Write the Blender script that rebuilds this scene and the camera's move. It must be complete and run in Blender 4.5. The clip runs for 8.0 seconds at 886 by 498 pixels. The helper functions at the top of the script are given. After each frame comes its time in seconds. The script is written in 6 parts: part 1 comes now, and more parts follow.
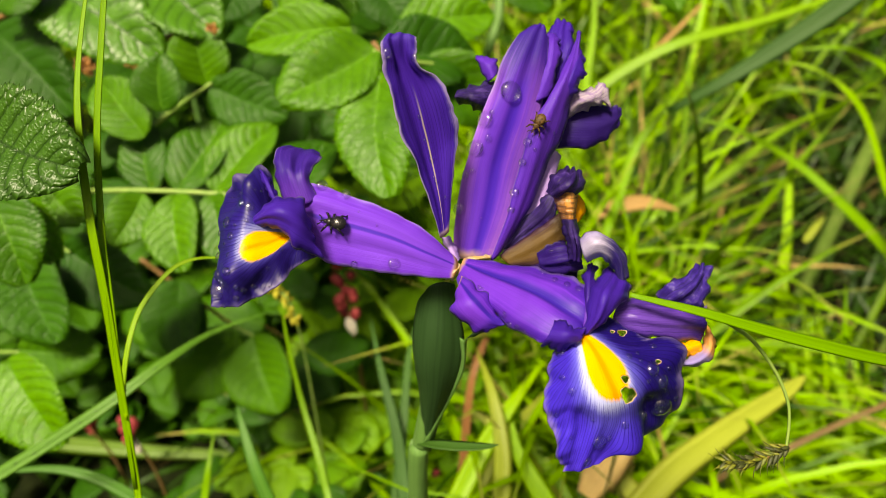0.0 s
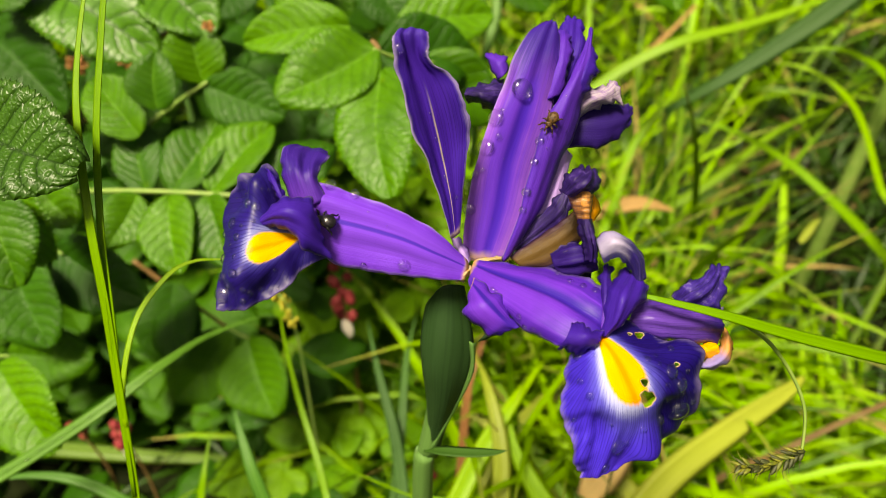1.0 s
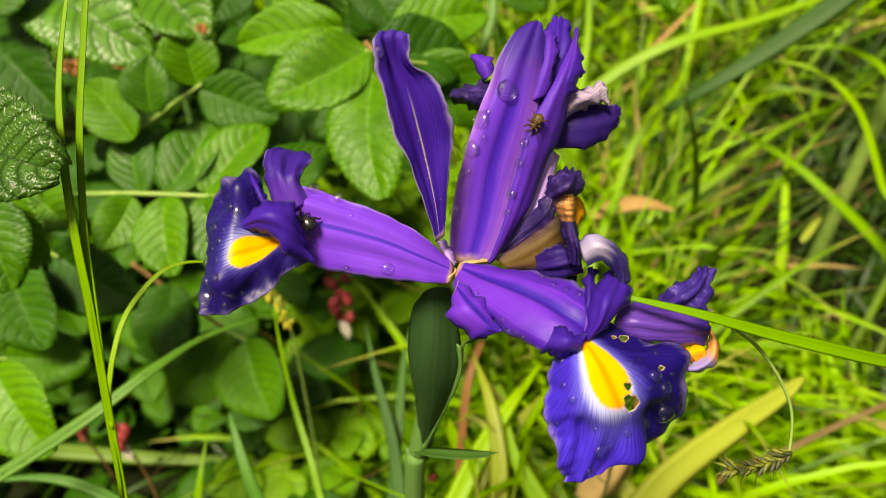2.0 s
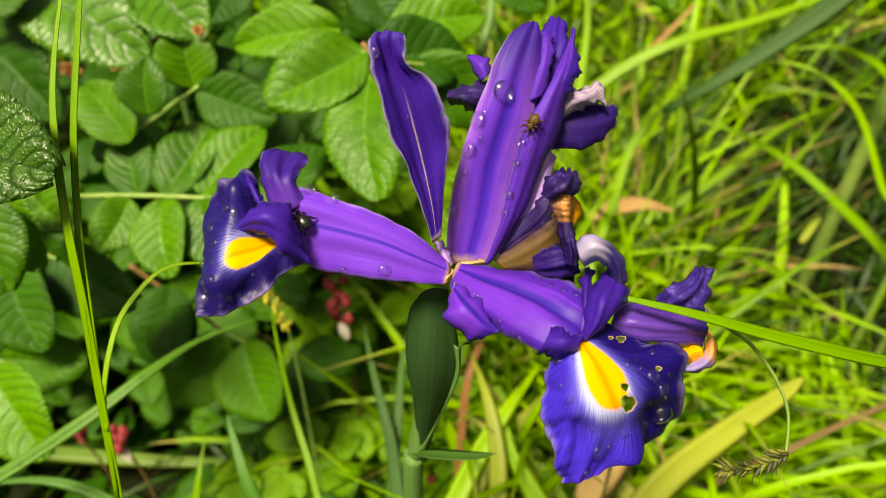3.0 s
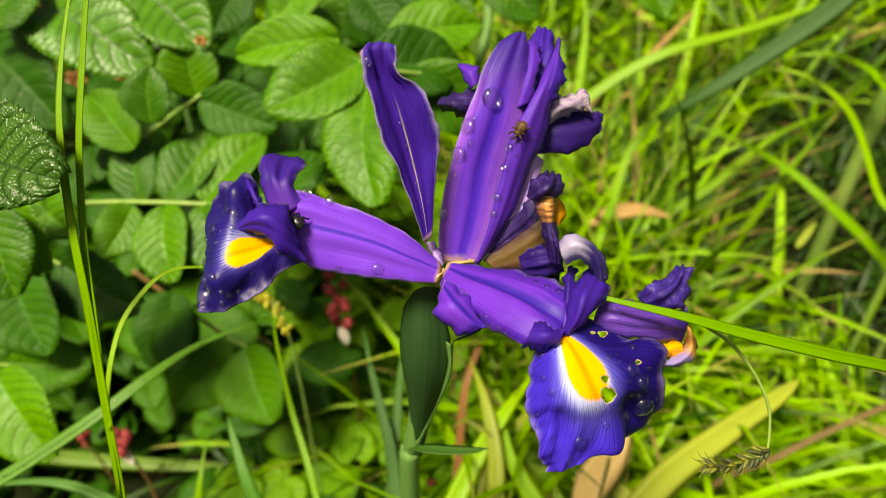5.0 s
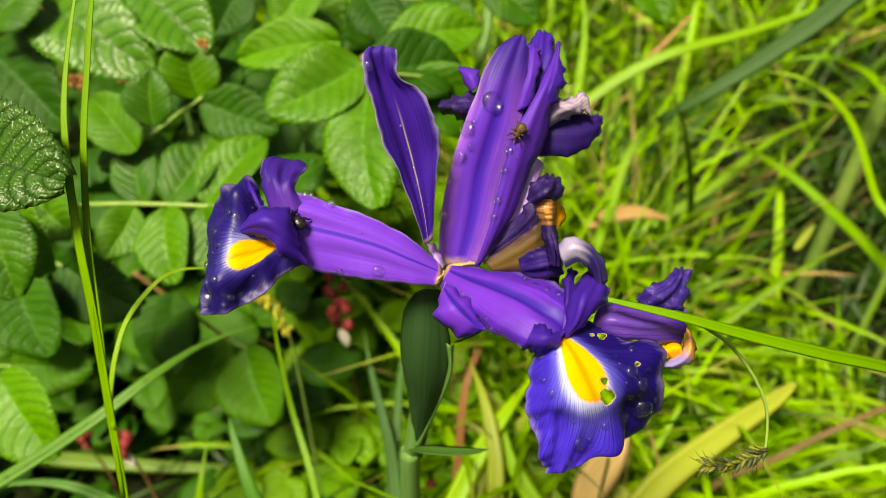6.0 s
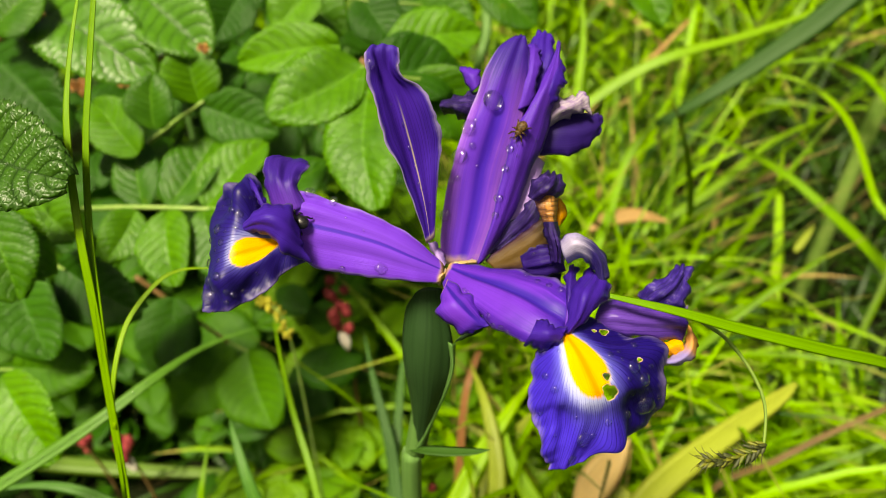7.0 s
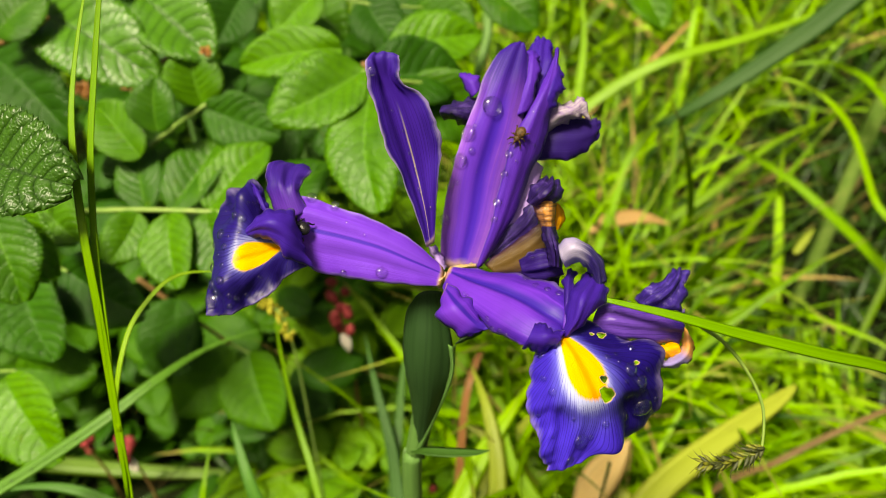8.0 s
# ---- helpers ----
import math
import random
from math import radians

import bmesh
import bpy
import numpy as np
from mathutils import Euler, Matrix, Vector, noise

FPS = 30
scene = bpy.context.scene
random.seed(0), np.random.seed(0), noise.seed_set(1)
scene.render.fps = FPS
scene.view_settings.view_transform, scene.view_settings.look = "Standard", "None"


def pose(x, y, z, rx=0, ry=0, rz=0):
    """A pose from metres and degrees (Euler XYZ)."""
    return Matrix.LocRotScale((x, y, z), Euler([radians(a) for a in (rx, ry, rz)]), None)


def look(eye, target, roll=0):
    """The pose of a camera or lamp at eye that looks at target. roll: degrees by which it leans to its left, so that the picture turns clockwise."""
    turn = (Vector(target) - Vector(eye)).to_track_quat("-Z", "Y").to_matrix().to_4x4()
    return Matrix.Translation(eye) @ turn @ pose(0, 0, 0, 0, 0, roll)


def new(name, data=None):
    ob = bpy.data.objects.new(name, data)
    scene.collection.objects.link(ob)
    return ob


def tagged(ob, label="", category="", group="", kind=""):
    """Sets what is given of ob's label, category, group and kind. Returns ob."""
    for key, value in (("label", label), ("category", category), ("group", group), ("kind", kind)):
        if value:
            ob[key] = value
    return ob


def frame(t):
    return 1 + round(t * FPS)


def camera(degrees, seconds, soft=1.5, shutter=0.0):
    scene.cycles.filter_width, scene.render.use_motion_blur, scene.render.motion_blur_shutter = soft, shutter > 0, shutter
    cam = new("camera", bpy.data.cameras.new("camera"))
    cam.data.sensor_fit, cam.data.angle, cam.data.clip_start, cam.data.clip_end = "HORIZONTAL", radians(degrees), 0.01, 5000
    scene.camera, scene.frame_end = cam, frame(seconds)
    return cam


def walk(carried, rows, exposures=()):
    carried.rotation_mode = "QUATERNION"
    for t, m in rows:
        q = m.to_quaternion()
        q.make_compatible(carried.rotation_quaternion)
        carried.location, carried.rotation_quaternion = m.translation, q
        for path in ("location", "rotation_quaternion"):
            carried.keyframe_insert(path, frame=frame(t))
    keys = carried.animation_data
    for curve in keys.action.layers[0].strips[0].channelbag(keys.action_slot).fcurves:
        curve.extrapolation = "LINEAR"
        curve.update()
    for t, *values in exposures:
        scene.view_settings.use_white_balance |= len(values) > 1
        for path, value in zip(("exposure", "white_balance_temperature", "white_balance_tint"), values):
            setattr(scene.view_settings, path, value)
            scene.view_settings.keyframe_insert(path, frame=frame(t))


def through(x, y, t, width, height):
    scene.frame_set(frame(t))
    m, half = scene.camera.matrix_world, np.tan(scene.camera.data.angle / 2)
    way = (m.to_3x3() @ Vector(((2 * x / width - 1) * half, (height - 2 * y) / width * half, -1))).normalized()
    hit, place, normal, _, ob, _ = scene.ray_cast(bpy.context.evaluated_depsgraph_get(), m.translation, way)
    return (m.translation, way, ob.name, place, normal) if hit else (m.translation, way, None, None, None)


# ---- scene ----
cam = camera(66, 8.0, soft=0.65)
cam.data.dof.use_dof = True
cam.data.dof.focus_distance = 0.152
cam.data.dof.aperture_fstop = 13.5
walk(cam, [
    (0, pose(-0.00288, -0.00306, 0.50219, 49.690, -0.236, 0.449)),
    (0.5, pose(-0.00724, -0.00074, 0.50076, 49.616, -0.685, -0.075)),
    (1, pose(-0.00780, -0.00028, 0.49977, 49.794, -0.755, -0.287)),
    (1.5, pose(-0.00481, -0.00002, 0.49967, 49.804, -0.461, -0.116)),
    (3, pose(-0.00085, 0.00039, 0.49906, 50.002, -0.035, -0.082)),
    (3.5, pose(0.00000, 0.00000, 0.50000, 50.000, -0.000, 0.000)),
    (4, pose(0.00110, -0.00292, 0.49866, 50.549, 0.281, -0.112)),
    (4.5, pose(0.00193, -0.00386, 0.50041, 50.545, 0.205, 0.062)),
    (6, pose(0.00153, -0.00593, 0.50293, 50.769, 0.138, 0.028)),
    (6.5, pose(0.00088, -0.00670, 0.50234, 51.060, 0.167, -0.125)),
    (7, pose(0.00196, -0.00827, 0.50210, 51.303, 0.382, -0.073)),
    (7.5, pose(0.00321, -0.00885, 0.50375, 51.279, 0.483, 0.133)),
    (8, pose(0.00183, -0.00885, 0.50387, 51.335, 0.373, 0.006)),
], exposures=[(0, 0.65, 8900, 7), (3.5, 0.65, 8900, 7), (4.5, 0.65, 8800, 4), (8, 0.65, 8800, 3)])

# ---- light: a bright overcast sky ----
world = bpy.data.worlds.new("sky")
scene.world = world
world.use_nodes = True
wn = world.node_tree.nodes
sky = wn.new("ShaderNodeTexSky")
sky.sky_type, sky.sun_disc = "NISHITA", False
sky.sun_elevation, sky.sun_rotation = radians(64), radians(-144)
sky.air_density, sky.dust_density = 0.45, 7.0
world.node_tree.links.new(sky.outputs[0], wn["Background"].inputs[0])
wn["Background"].inputs[1].default_value = 0.05
sun = new("sun", bpy.data.lights.new("sun", "SUN"))
sun.data.energy, sun.data.angle, sun.data.color = 4.7, radians(14), (1.0, 0.96, 0.9)
sun.matrix_world = look((-0.4, -0.55, 1.4), (0, 0, 0))


# ---- materials ----
class Graph:
    """A small builder of node materials."""

    def __init__(self, name, rough=0.5, translucent=0.0, spec=0.5):
        self.mat = bpy.data.materials.new(name)
        self.mat.use_nodes = True
        self.tree = self.mat.node_tree
        self.bsdf = self.tree.nodes["Principled BSDF"]
        self.bsdf.inputs["Roughness"].default_value = rough
        self.bsdf.inputs["Specular IOR Level"].default_value = spec
        self.glow = None
        if translucent:
            self.glow = self.tree.nodes.new("ShaderNodeBsdfTranslucent")
            mix = self.tree.nodes.new("ShaderNodeMixShader")
            mix.inputs[0].default_value = translucent
            self.tree.links.new(self.bsdf.outputs[0], mix.inputs[1])
            self.tree.links.new(self.glow.outputs[0], mix.inputs[2])
            self.tree.links.new(mix.outputs[0], self.tree.nodes["Material Output"].inputs[0])

    def put(self, socket, value):
        if hasattr(value, "is_output"):
            self.tree.links.new(value, socket)
        else:
            socket.default_value = value

    def math(self, op, a, b=0.0, c=0.0, clamp=False):
        n = self.tree.nodes.new("ShaderNodeMath")
        n.operation, n.use_clamp = op, clamp
        for s, v in zip(n.inputs, (a, b, c)):
            self.put(s, v)
        return n.outputs[0]

    def step(self, x, lo, hi):
        """0 below lo, 1 above hi, smooth between; lo may be greater than hi."""
        n = self.tree.nodes.new("ShaderNodeMapRange")
        n.interpolation_type = "SMOOTHSTEP"
        flip = lo > hi
        self.put(n.inputs[0], x)
        n.inputs[1].default_value, n.inputs[2].default_value = (hi, lo) if flip else (lo, hi)
        n.inputs[3].default_value, n.inputs[4].default_value = (1, 0) if flip else (0, 1)
        return n.outputs[0]

    def mix(self, k, a, b):
        n = self.tree.nodes.new("ShaderNodeMix")
        n.data_type = "RGBA"
        self.put(n.inputs[0], k)
        self.put(n.inputs[6], a if hasattr(a, "is_output") else (*a, 1))
        self.put(n.inputs[7], b if hasattr(b, "is_output") else (*b, 1))
        return n.outputs[2]

    def uv(self):
        n = self.tree.nodes.new("ShaderNodeUVMap")
        s = self.tree.nodes.new("ShaderNodeSeparateXYZ")
        self.tree.links.new(n.outputs[0], s.inputs[0])
        return s.outputs[0], s.outputs[1]

    def vec(self, x, y, z=0.0):
        n = self.tree.nodes.new("ShaderNodeCombineXYZ")
        for s, v in zip(n.inputs, (x, y, z)):
            self.put(s, v)
        return n.outputs[0]

    def place(self):
        return self.tree.nodes.new("ShaderNodeTexCoord").outputs["Object"]

    def rand(self):
        return self.tree.nodes.new("ShaderNodeObjectInfo").outputs["Random"]

    def island(self):
        return self.tree.nodes.new("ShaderNodeNewGeometry").outputs["Random Per Island"]

    def noise(self, vector, scale, detail=3.0, rough=0.5):
        n = self.tree.nodes.new("ShaderNodeTexNoise")
        self.put(n.inputs["Vector"], vector)
        n.inputs["Scale"].default_value, n.inputs["Detail"].default_value = scale, detail
        n.inputs["Roughness"].default_value = rough
        return n.outputs[0]

    def cells(self, vector, scale):
        n = self.tree.nodes.new("ShaderNodeTexVoronoi")
        n.feature = "DISTANCE_TO_EDGE"
        self.put(n.inputs["Vector"], vector)
        n.inputs["Scale"].default_value = scale
        return n.outputs[0]

    def bump(self, height, strength, distance=0.0005):
        n = self.tree.nodes.new("ShaderNodeBump")
        n.inputs["Strength"].default_value, n.inputs["Distance"].default_value = strength, distance
        self.put(n.inputs["Height"], height)
        self.tree.links.new(n.outputs[0], self.bsdf.inputs["Normal"])
        if self.glow:
            self.tree.links.new(n.outputs[0], self.glow.inputs["Normal"])

    def done(self, colour, through=None):
        self.put(self.bsdf.inputs["Base Color"], colour if hasattr(colour, "is_output") else (*colour, 1))
        if self.glow:
            t = through or colour
            self.put(self.glow.inputs["Color"], t if hasattr(t, "is_output") else (*t, 1))
        return self.mat


def petal_material(name, centre, edge, tip, vein=0.35, rib=None, rib_width=0.05, blotch=None, halo=0.0, base=None, rough=0.42, see=0.22, tipped=(0.75, 1.0), rim=0.0, veins=26.0, rib_at=0.0, rib_end=(0.68, 0.45), spec=0.28, shade_side=False, rim_from=0.9, fan=False, halo_k=1.0):
    """Iris petal: colour across and along it, fine veins, midrib, yellow signal patch in a pale halo."""
    g = Graph(name, rough, see, spec)
    u, v = g.uv()
    au = g.math("ABSOLUTE", u)
    wob = g.math("SUBTRACT", g.noise(g.place(), 160.0, 3), 0.5)
    ru, rv = u, v
    if fan:
        # on a fall the veins spread like a fan from its narrow base
        low = g.math("ADD", v, 0.03)
        ru = g.math("MULTIPLY", g.math("ARCTAN2", u, g.math("MULTIPLY", low, 1.6)), 0.8)
        rv = g.math("SQRT", g.math("ADD", g.math("MULTIPLY", g.math("MULTIPLY", u, u), 0.3), g.math("MULTIPLY", low, low)))
    streak = g.noise(g.vec(g.math("MULTIPLY", ru, 11.0), g.math("MULTIPLY", rv, 1.6), 5.1), 1.0, 4, 0.6)
    hair = g.noise(g.vec(g.math("MULTIPLY", ru, 70.0), g.math("MULTIPLY", rv, 3.0), 1.3), 1.0, 2, 0.5)
    # With this set, one half darkens in colour as if turned from the light.
    across = g.math("MULTIPLY", g.math("ADD", u, 0.15), 0.95) if shade_side else au
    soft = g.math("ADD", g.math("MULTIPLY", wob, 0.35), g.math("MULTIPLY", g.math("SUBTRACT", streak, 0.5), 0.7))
    col = g.mix(g.step(g.math("ADD", across, soft), *((0.1, 0.75) if shade_side else (0.3, 1.0))), centre, edge)
    col = g.mix(g.step(g.math("ADD", v, g.math("MULTIPLY", soft, 0.5)), *tipped), col, tip)
    # thin veins that run along the petal, wander and fork
    bent = g.noise(g.vec(g.math("MULTIPLY", ru, 2.5), g.math("MULTIPLY", rv, 3.0), 3.7), 1.0, 1, 0.5)
    run = g.math("ADD", g.math("MULTIPLY", ru, veins * 0.5), g.math("MULTIPLY", bent, 1.5))
    tri = g.math("ABSOLUTE", g.math("SUBTRACT", g.math("MULTIPLY", g.math("FRACT", run), 2.0), 1.0))
    fork = g.math("ADD", g.math("MULTIPLY", ru, veins), g.math("MULTIPLY", bent, 3.0))
    tri2 = g.math("ABSOLUTE", g.math("SUBTRACT", g.math("MULTIPLY", g.math("FRACT", fork), 2.0), 1.0))
    fine = g.math("MAXIMUM", g.step(tri, 0.78, 0.99), g.math("MULTIPLY", g.step(tri2, 0.76, 0.99), g.step(rv, 0.3, 0.7)))
    k = g.math("MULTIPLY", g.math("ADD", g.math("MULTIPLY", fine, 0.75), g.math("MULTIPLY", g.step(hair, 0.45, 0.7), 0.3)), vein)
    col = g.mix(k, col, tuple(c * 0.3 for c in edge))
    pale = g.math("MULTIPLY", g.step(streak, 0.48, 0.28), 0.13)
    col = g.mix(pale, col, tuple(min(1, c * 1.5 + 0.03) for c in centre))
    patch = g.noise(g.place(), 75.0, 4)
    col = g.mix(g.math("MULTIPLY", g.step(patch, 0.5, 0.75), 0.3), col, tuple(c * 0.6 for c in edge))
    if rim:
        lip = g.step(g.math("ADD", au, g.math("ADD", g.math("MULTIPLY", wob, 0.2), g.math("MULTIPLY", g.math("SUBTRACT", hair, 0.5), 0.12))), rim_from, 1.03)
        col = g.mix(g.math("MULTIPLY", lip, rim), col, (0.45, 0.36, 0.68))
    if blotch:
        u0, v0, a, b = blotch
        du = g.math("DIVIDE", g.math("SUBTRACT", u, u0), a)
        dv = g.math("DIVIDE", g.math("SUBTRACT", v, v0), b)
        d = g.math("SQRT", g.math("ADD", g.math("MULTIPLY", du, du), g.math("MULTIPLY", dv, dv)))
        d = g.math("ADD", d, g.math("MULTIPLY", g.math("SUBTRACT", hair, 0.5), 0.3))
        if halo:
            # the halo is widest beyond the patch and on the side away from the petal's outer half
            away = g.math("ADD", d, g.math("MULTIPLY", du, 0.16))
            away = g.math("SUBTRACT", away, g.math("MULTIPLY", g.math("MAXIMUM", dv, 0.0), 0.12))
            glowing = g.math("ADD", away, g.math("MULTIPLY", fine, 0.28))
            col = g.mix(g.math("MULTIPLY", g.step(glowing, 1.25 + halo, 1.0), 0.55 * halo_k), col, (0.2, 0.2, 0.85))
            col = g.mix(g.math("MULTIPLY", g.step(glowing, 1.1 + halo * 0.38, 0.95), 0.8 * halo_k), col, (0.56, 0.62, 0.93))
        core = g.math("ADD", g.math("ABSOLUTE", du), g.math("MULTIPLY", g.math("SUBTRACT", hair, 0.5), 0.5))
        yellow = g.mix(g.step(core, 0.35, 0.0), (0.95, 0.47, 0.0), (0.85, 0.29, 0.0))
        col = g.mix(g.step(d, 1.1, 0.93), col, yellow)
    if rib:
        near = g.step(g.math("ABSOLUTE", g.math("SUBTRACT", g.math("ADD", u, g.math("MULTIPLY", wob, 0.04)), rib_at)), rib_width, rib_width * 0.25)
        col = g.mix(g.math("MULTIPLY", near, g.step(v, *rib_end)), col, rib)
    if base:
        col = g.mix(g.step(g.math("ADD", v, g.math("MULTIPLY", wob, 0.08)), 0.035, 0.0), col, base)
    grain = g.noise(g.place(), 2600.0, 2)
    height = g.math("ADD", g.math("MULTIPLY", hair, 0.5), g.math("ADD", g.math("MULTIPLY", streak, 0.6), g.math("MULTIPLY", grain, 0.25)))
    g.bump(g.math("SUBTRACT", height, g.math("MULTIPLY", fine, 0.5 * vein)), 0.32, 0.0003)
    g.put(g.bsdf.inputs["Roughness"], g.math("ADD", rough - 0.08, g.math("MULTIPLY", patch, 0.2)))
    return g.done(col)


def wilted_material(name, a, b, c, scale=140.0, rough=0.5, bands=0.0):
    """Shrivelled petal: streaks along it, mottling, dark creases; bands run across a rolled one."""
    g = Graph(name, rough, 0.12, 0.4)
    u, v = g.uv()
    n1 = g.noise(g.place(), scale * 2.5, 4, 0.65)
    n2 = g.noise(g.vec(g.math("MULTIPLY", u, 9.0), g.math("MULTIPLY", v, 2.0)), 1.0, 4, 0.6)
    crease = g.step(g.noise(g.vec(g.math("MULTIPLY", u, 24.0), g.math("MULTIPLY", v, 3.0), 2.0), 1.0, 2), 0.55, 0.7)
    col = g.mix(g.step(g.math("ADD", g.math("MULTIPLY", n1, 0.4), g.math("MULTIPLY", n2, 0.6)), 0.38, 0.6), a, b)
    col = g.mix(g.math("MULTIPLY", g.step(n1, 0.54, 0.7), 0.75), col, c)
    if bands:
        ring = g.noise(g.vec(g.math("MULTIPLY", u, 0.9), g.math("MULTIPLY", v, bands), 4.0), 1.0, 3, 0.6)
        col = g.mix(g.math("MULTIPLY", g.step(ring, 0.5, 0.6), 0.8), col, (0.12, 0.045, 0.02))
        col = g.mix(g.math("MULTIPLY", g.step(ring, 0.42, 0.34), 0.7), col, (0.72, 0.55, 0.4))
    col = g.mix(g.math("MULTIPLY", crease, 0.55), col, tuple(x * 0.3 for x in a))
    g.bump(g.math("ADD", n1, g.math("SUBTRACT", g.math("MULTIPLY", n2, 0.8), g.math("MULTIPLY", crease, 0.6))), 0.6, 0.0006)
    return g.done(col)


def leaf_material(name, dark, light, rough=0.42, see=0.3, pairs=8.0, quilt=0.5, spec=0.3, relief=0.45, cell_scale=900.0, furrow=0.5, sunk=False):
    """Toothed rose leaflet: thin curved side veins, quilted between them."""
    g = Graph(name, rough, see, spec)
    u, v = g.uv()
    au = g.math("ABSOLUTE", u)
    sweep = g.math("ADD", g.math("MULTIPLY", au, 1.3), g.math("MULTIPLY", g.math("POWER", au, 2.0), 0.9))
    t = g.math("SUBTRACT", g.math("MULTIPLY", v, pairs), sweep)
    t = g.math("ADD", t, g.math("MULTIPLY", g.math("SUBTRACT", g.noise(g.place(), 70.0, 2), 0.5), 0.7))
    t = g.math("ADD", t, g.math("MULTIPLY", g.math("GREATER_THAN", u, 0.0), 0.4))
    tri = g.math("ABSOLUTE", g.math("SUBTRACT", g.math("MULTIPLY", g.math("FRACT", t), 2.0), 1.0))
    vein = g.math("MULTIPLY", g.step(tri, 0.88, 0.985), g.step(au, 1.0, 0.55))
    rib = g.step(au, 0.055, 0.015)
    line = g.math("MAXIMUM", vein, rib)
    net = g.step(g.cells(g.place(), cell_scale), 0.0, 0.5)
    blot = g.noise(g.place(), 55.0, 4, 0.6)
    shade = g.math("ADD", g.math("MULTIPLY", g.rand(), 0.5), g.math("MULTIPLY", blot, 0.6))
    col = g.mix(g.step(shade, 0.25, 0.85), dark, light)
    # Shade in the furrows and between the cells is mixed into the colour.
    col = g.mix(g.math("MULTIPLY", g.step(tri, 0.5, 1.0), 0.42), col, tuple(x * 0.6 for x in dark))
    col = g.mix(g.math("MULTIPLY", line, 0.6 if sunk else 0.4), col, tuple(x * 0.4 for x in dark) if sunk else tuple(min(1, x * 1.3 + 0.02) for x in light))
    col = g.mix(g.math("MULTIPLY", g.math("SUBTRACT", 1.0, net), 0.25), col, tuple(x * 0.6 for x in dark))
    mottle = g.noise(g.place(), 420.0, 3, 0.6)
    col = g.mix(g.math("MULTIPLY", g.step(mottle, 0.5, 0.68), 0.35), col, tuple(x * 0.55 for x in dark))
    spot = g.step(g.noise(g.place(), 210.0, 2), 0.7, 0.76)
    col = g.mix(g.math("MULTIPLY", spot, 0.35), col, tuple(x * y for x, y in zip(light, (1.6, 0.8, 0.6))))
    bulge = g.math("MULTIPLY", g.math("POWER", tri, 3.0), -furrow)
    height = g.math("ADD", bulge, g.math("MULTIPLY", net, quilt))
    height = g.math("SUBTRACT", height, g.math("MULTIPLY", g.math("POWER", g.math("SUBTRACT", 1.0, au, clamp=True), 10.0), 0.9))
    height = g.math("ADD", height, g.math("MULTIPLY", g.noise(g.place(), cell_scale * 0.5, 2), quilt))
    g.bump(height, relief, 0.001)
    warm = g.mix(g.step(shade, 0.2, 0.9), tuple(x * y for x, y in zip(dark, (2.0, 1.7, 0.8))), tuple(x * y for x, y in zip(light, (1.5, 1.3, 0.6))))
    return g.done(col, g.mix(g.math("MULTIPLY", line, 0.5), warm, tuple(x * 0.7 for x in light)))


def blade_material(name, dark, light, dry=None, rough=0.42, see=0.3):
    """Grass blade with long fine ribs; colour differs from blade to blade."""
    g = Graph(name, rough, see, 0.25)
    u, v = g.uv()
    pick = g.math("FRACT", g.math("ADD", g.island(), g.rand()))
    ribs = g.noise(g.vec(g.math("MULTIPLY", u, 9.0), g.math("MULTIPLY", v, 1.5), g.math("MULTIPLY", pick, 30.0)), 1.0, 3)
    blot = g.noise(g.place(), 35.0, 4, 0.6)
    col = g.mix(g.step(g.math("ADD", g.math("MULTIPLY", pick, 0.8), g.math("MULTIPLY", blot, 0.4)), 0.15, 1.0), dark, light)
    col = g.mix(g.math("MULTIPLY", g.step(ribs, 0.42, 0.62), 0.3), col, tuple(x * 0.6 for x in dark))
    if dry:
        old = g.step(g.math("FRACT", g.math("MULTIPLY", pick, 7.31)), 0.955, 0.965)
        tipped = g.math("MULTIPLY", g.step(g.math("ADD", v, g.math("MULTIPLY", blot, 0.3)), 0.98, 1.15), 0.8)
        col = g.mix(g.math("MAXIMUM", old, tipped), col, dry)
    g.bump(ribs, 0.3, 0.0004)
    return g.done(col)


def plain_material(name, a, b, scale=200.0, rough=0.5, see=0.0, bump=0.3, spec=0.5):
    g = Graph(name, rough, see, spec)
    n = g.noise(g.place(), scale, 4, 0.6)
    col = g.mix(g.step(n, 0.3, 0.7), a, b)
    g.bump(n, bump, 0.0005)
    return g.done(col)


def water_material():
    """Clear bead: mostly see-through, part bending the light, with a mirror skin."""
    g = Graph("water", 0.02)
    t = g.tree.nodes
    clear, bend, gloss, fres = t.new("ShaderNodeBsdfTransparent"), t.new("ShaderNodeBsdfRefraction"), t.new("ShaderNodeBsdfGlossy"), t.new("ShaderNodeLayerWeight")
    bend.inputs["IOR"].default_value, bend.inputs["Roughness"].default_value = 1.33, 0.0
    gloss.inputs["Roughness"].default_value = 0.02
    edge = g.math("ADD", g.math("MULTIPLY", g.math("POWER", fres.outputs["Facing"], 3.0), 0.7), 0.12)
    body, skin = t.new("ShaderNodeMixShader"), t.new("ShaderNodeMixShader")
    body.inputs[0].default_value = 0.3
    for src, dst in ((clear.outputs[0], body.inputs[1]), (bend.outputs[0], body.inputs[2]), (edge, skin.inputs[0]),
                     (body.outputs[0], skin.inputs[1]), (gloss.outputs[0], skin.inputs[2]), (skin.outputs[0], t["Material Output"].inputs[0])):
        g.tree.links.new(src, dst)
    return g.mat


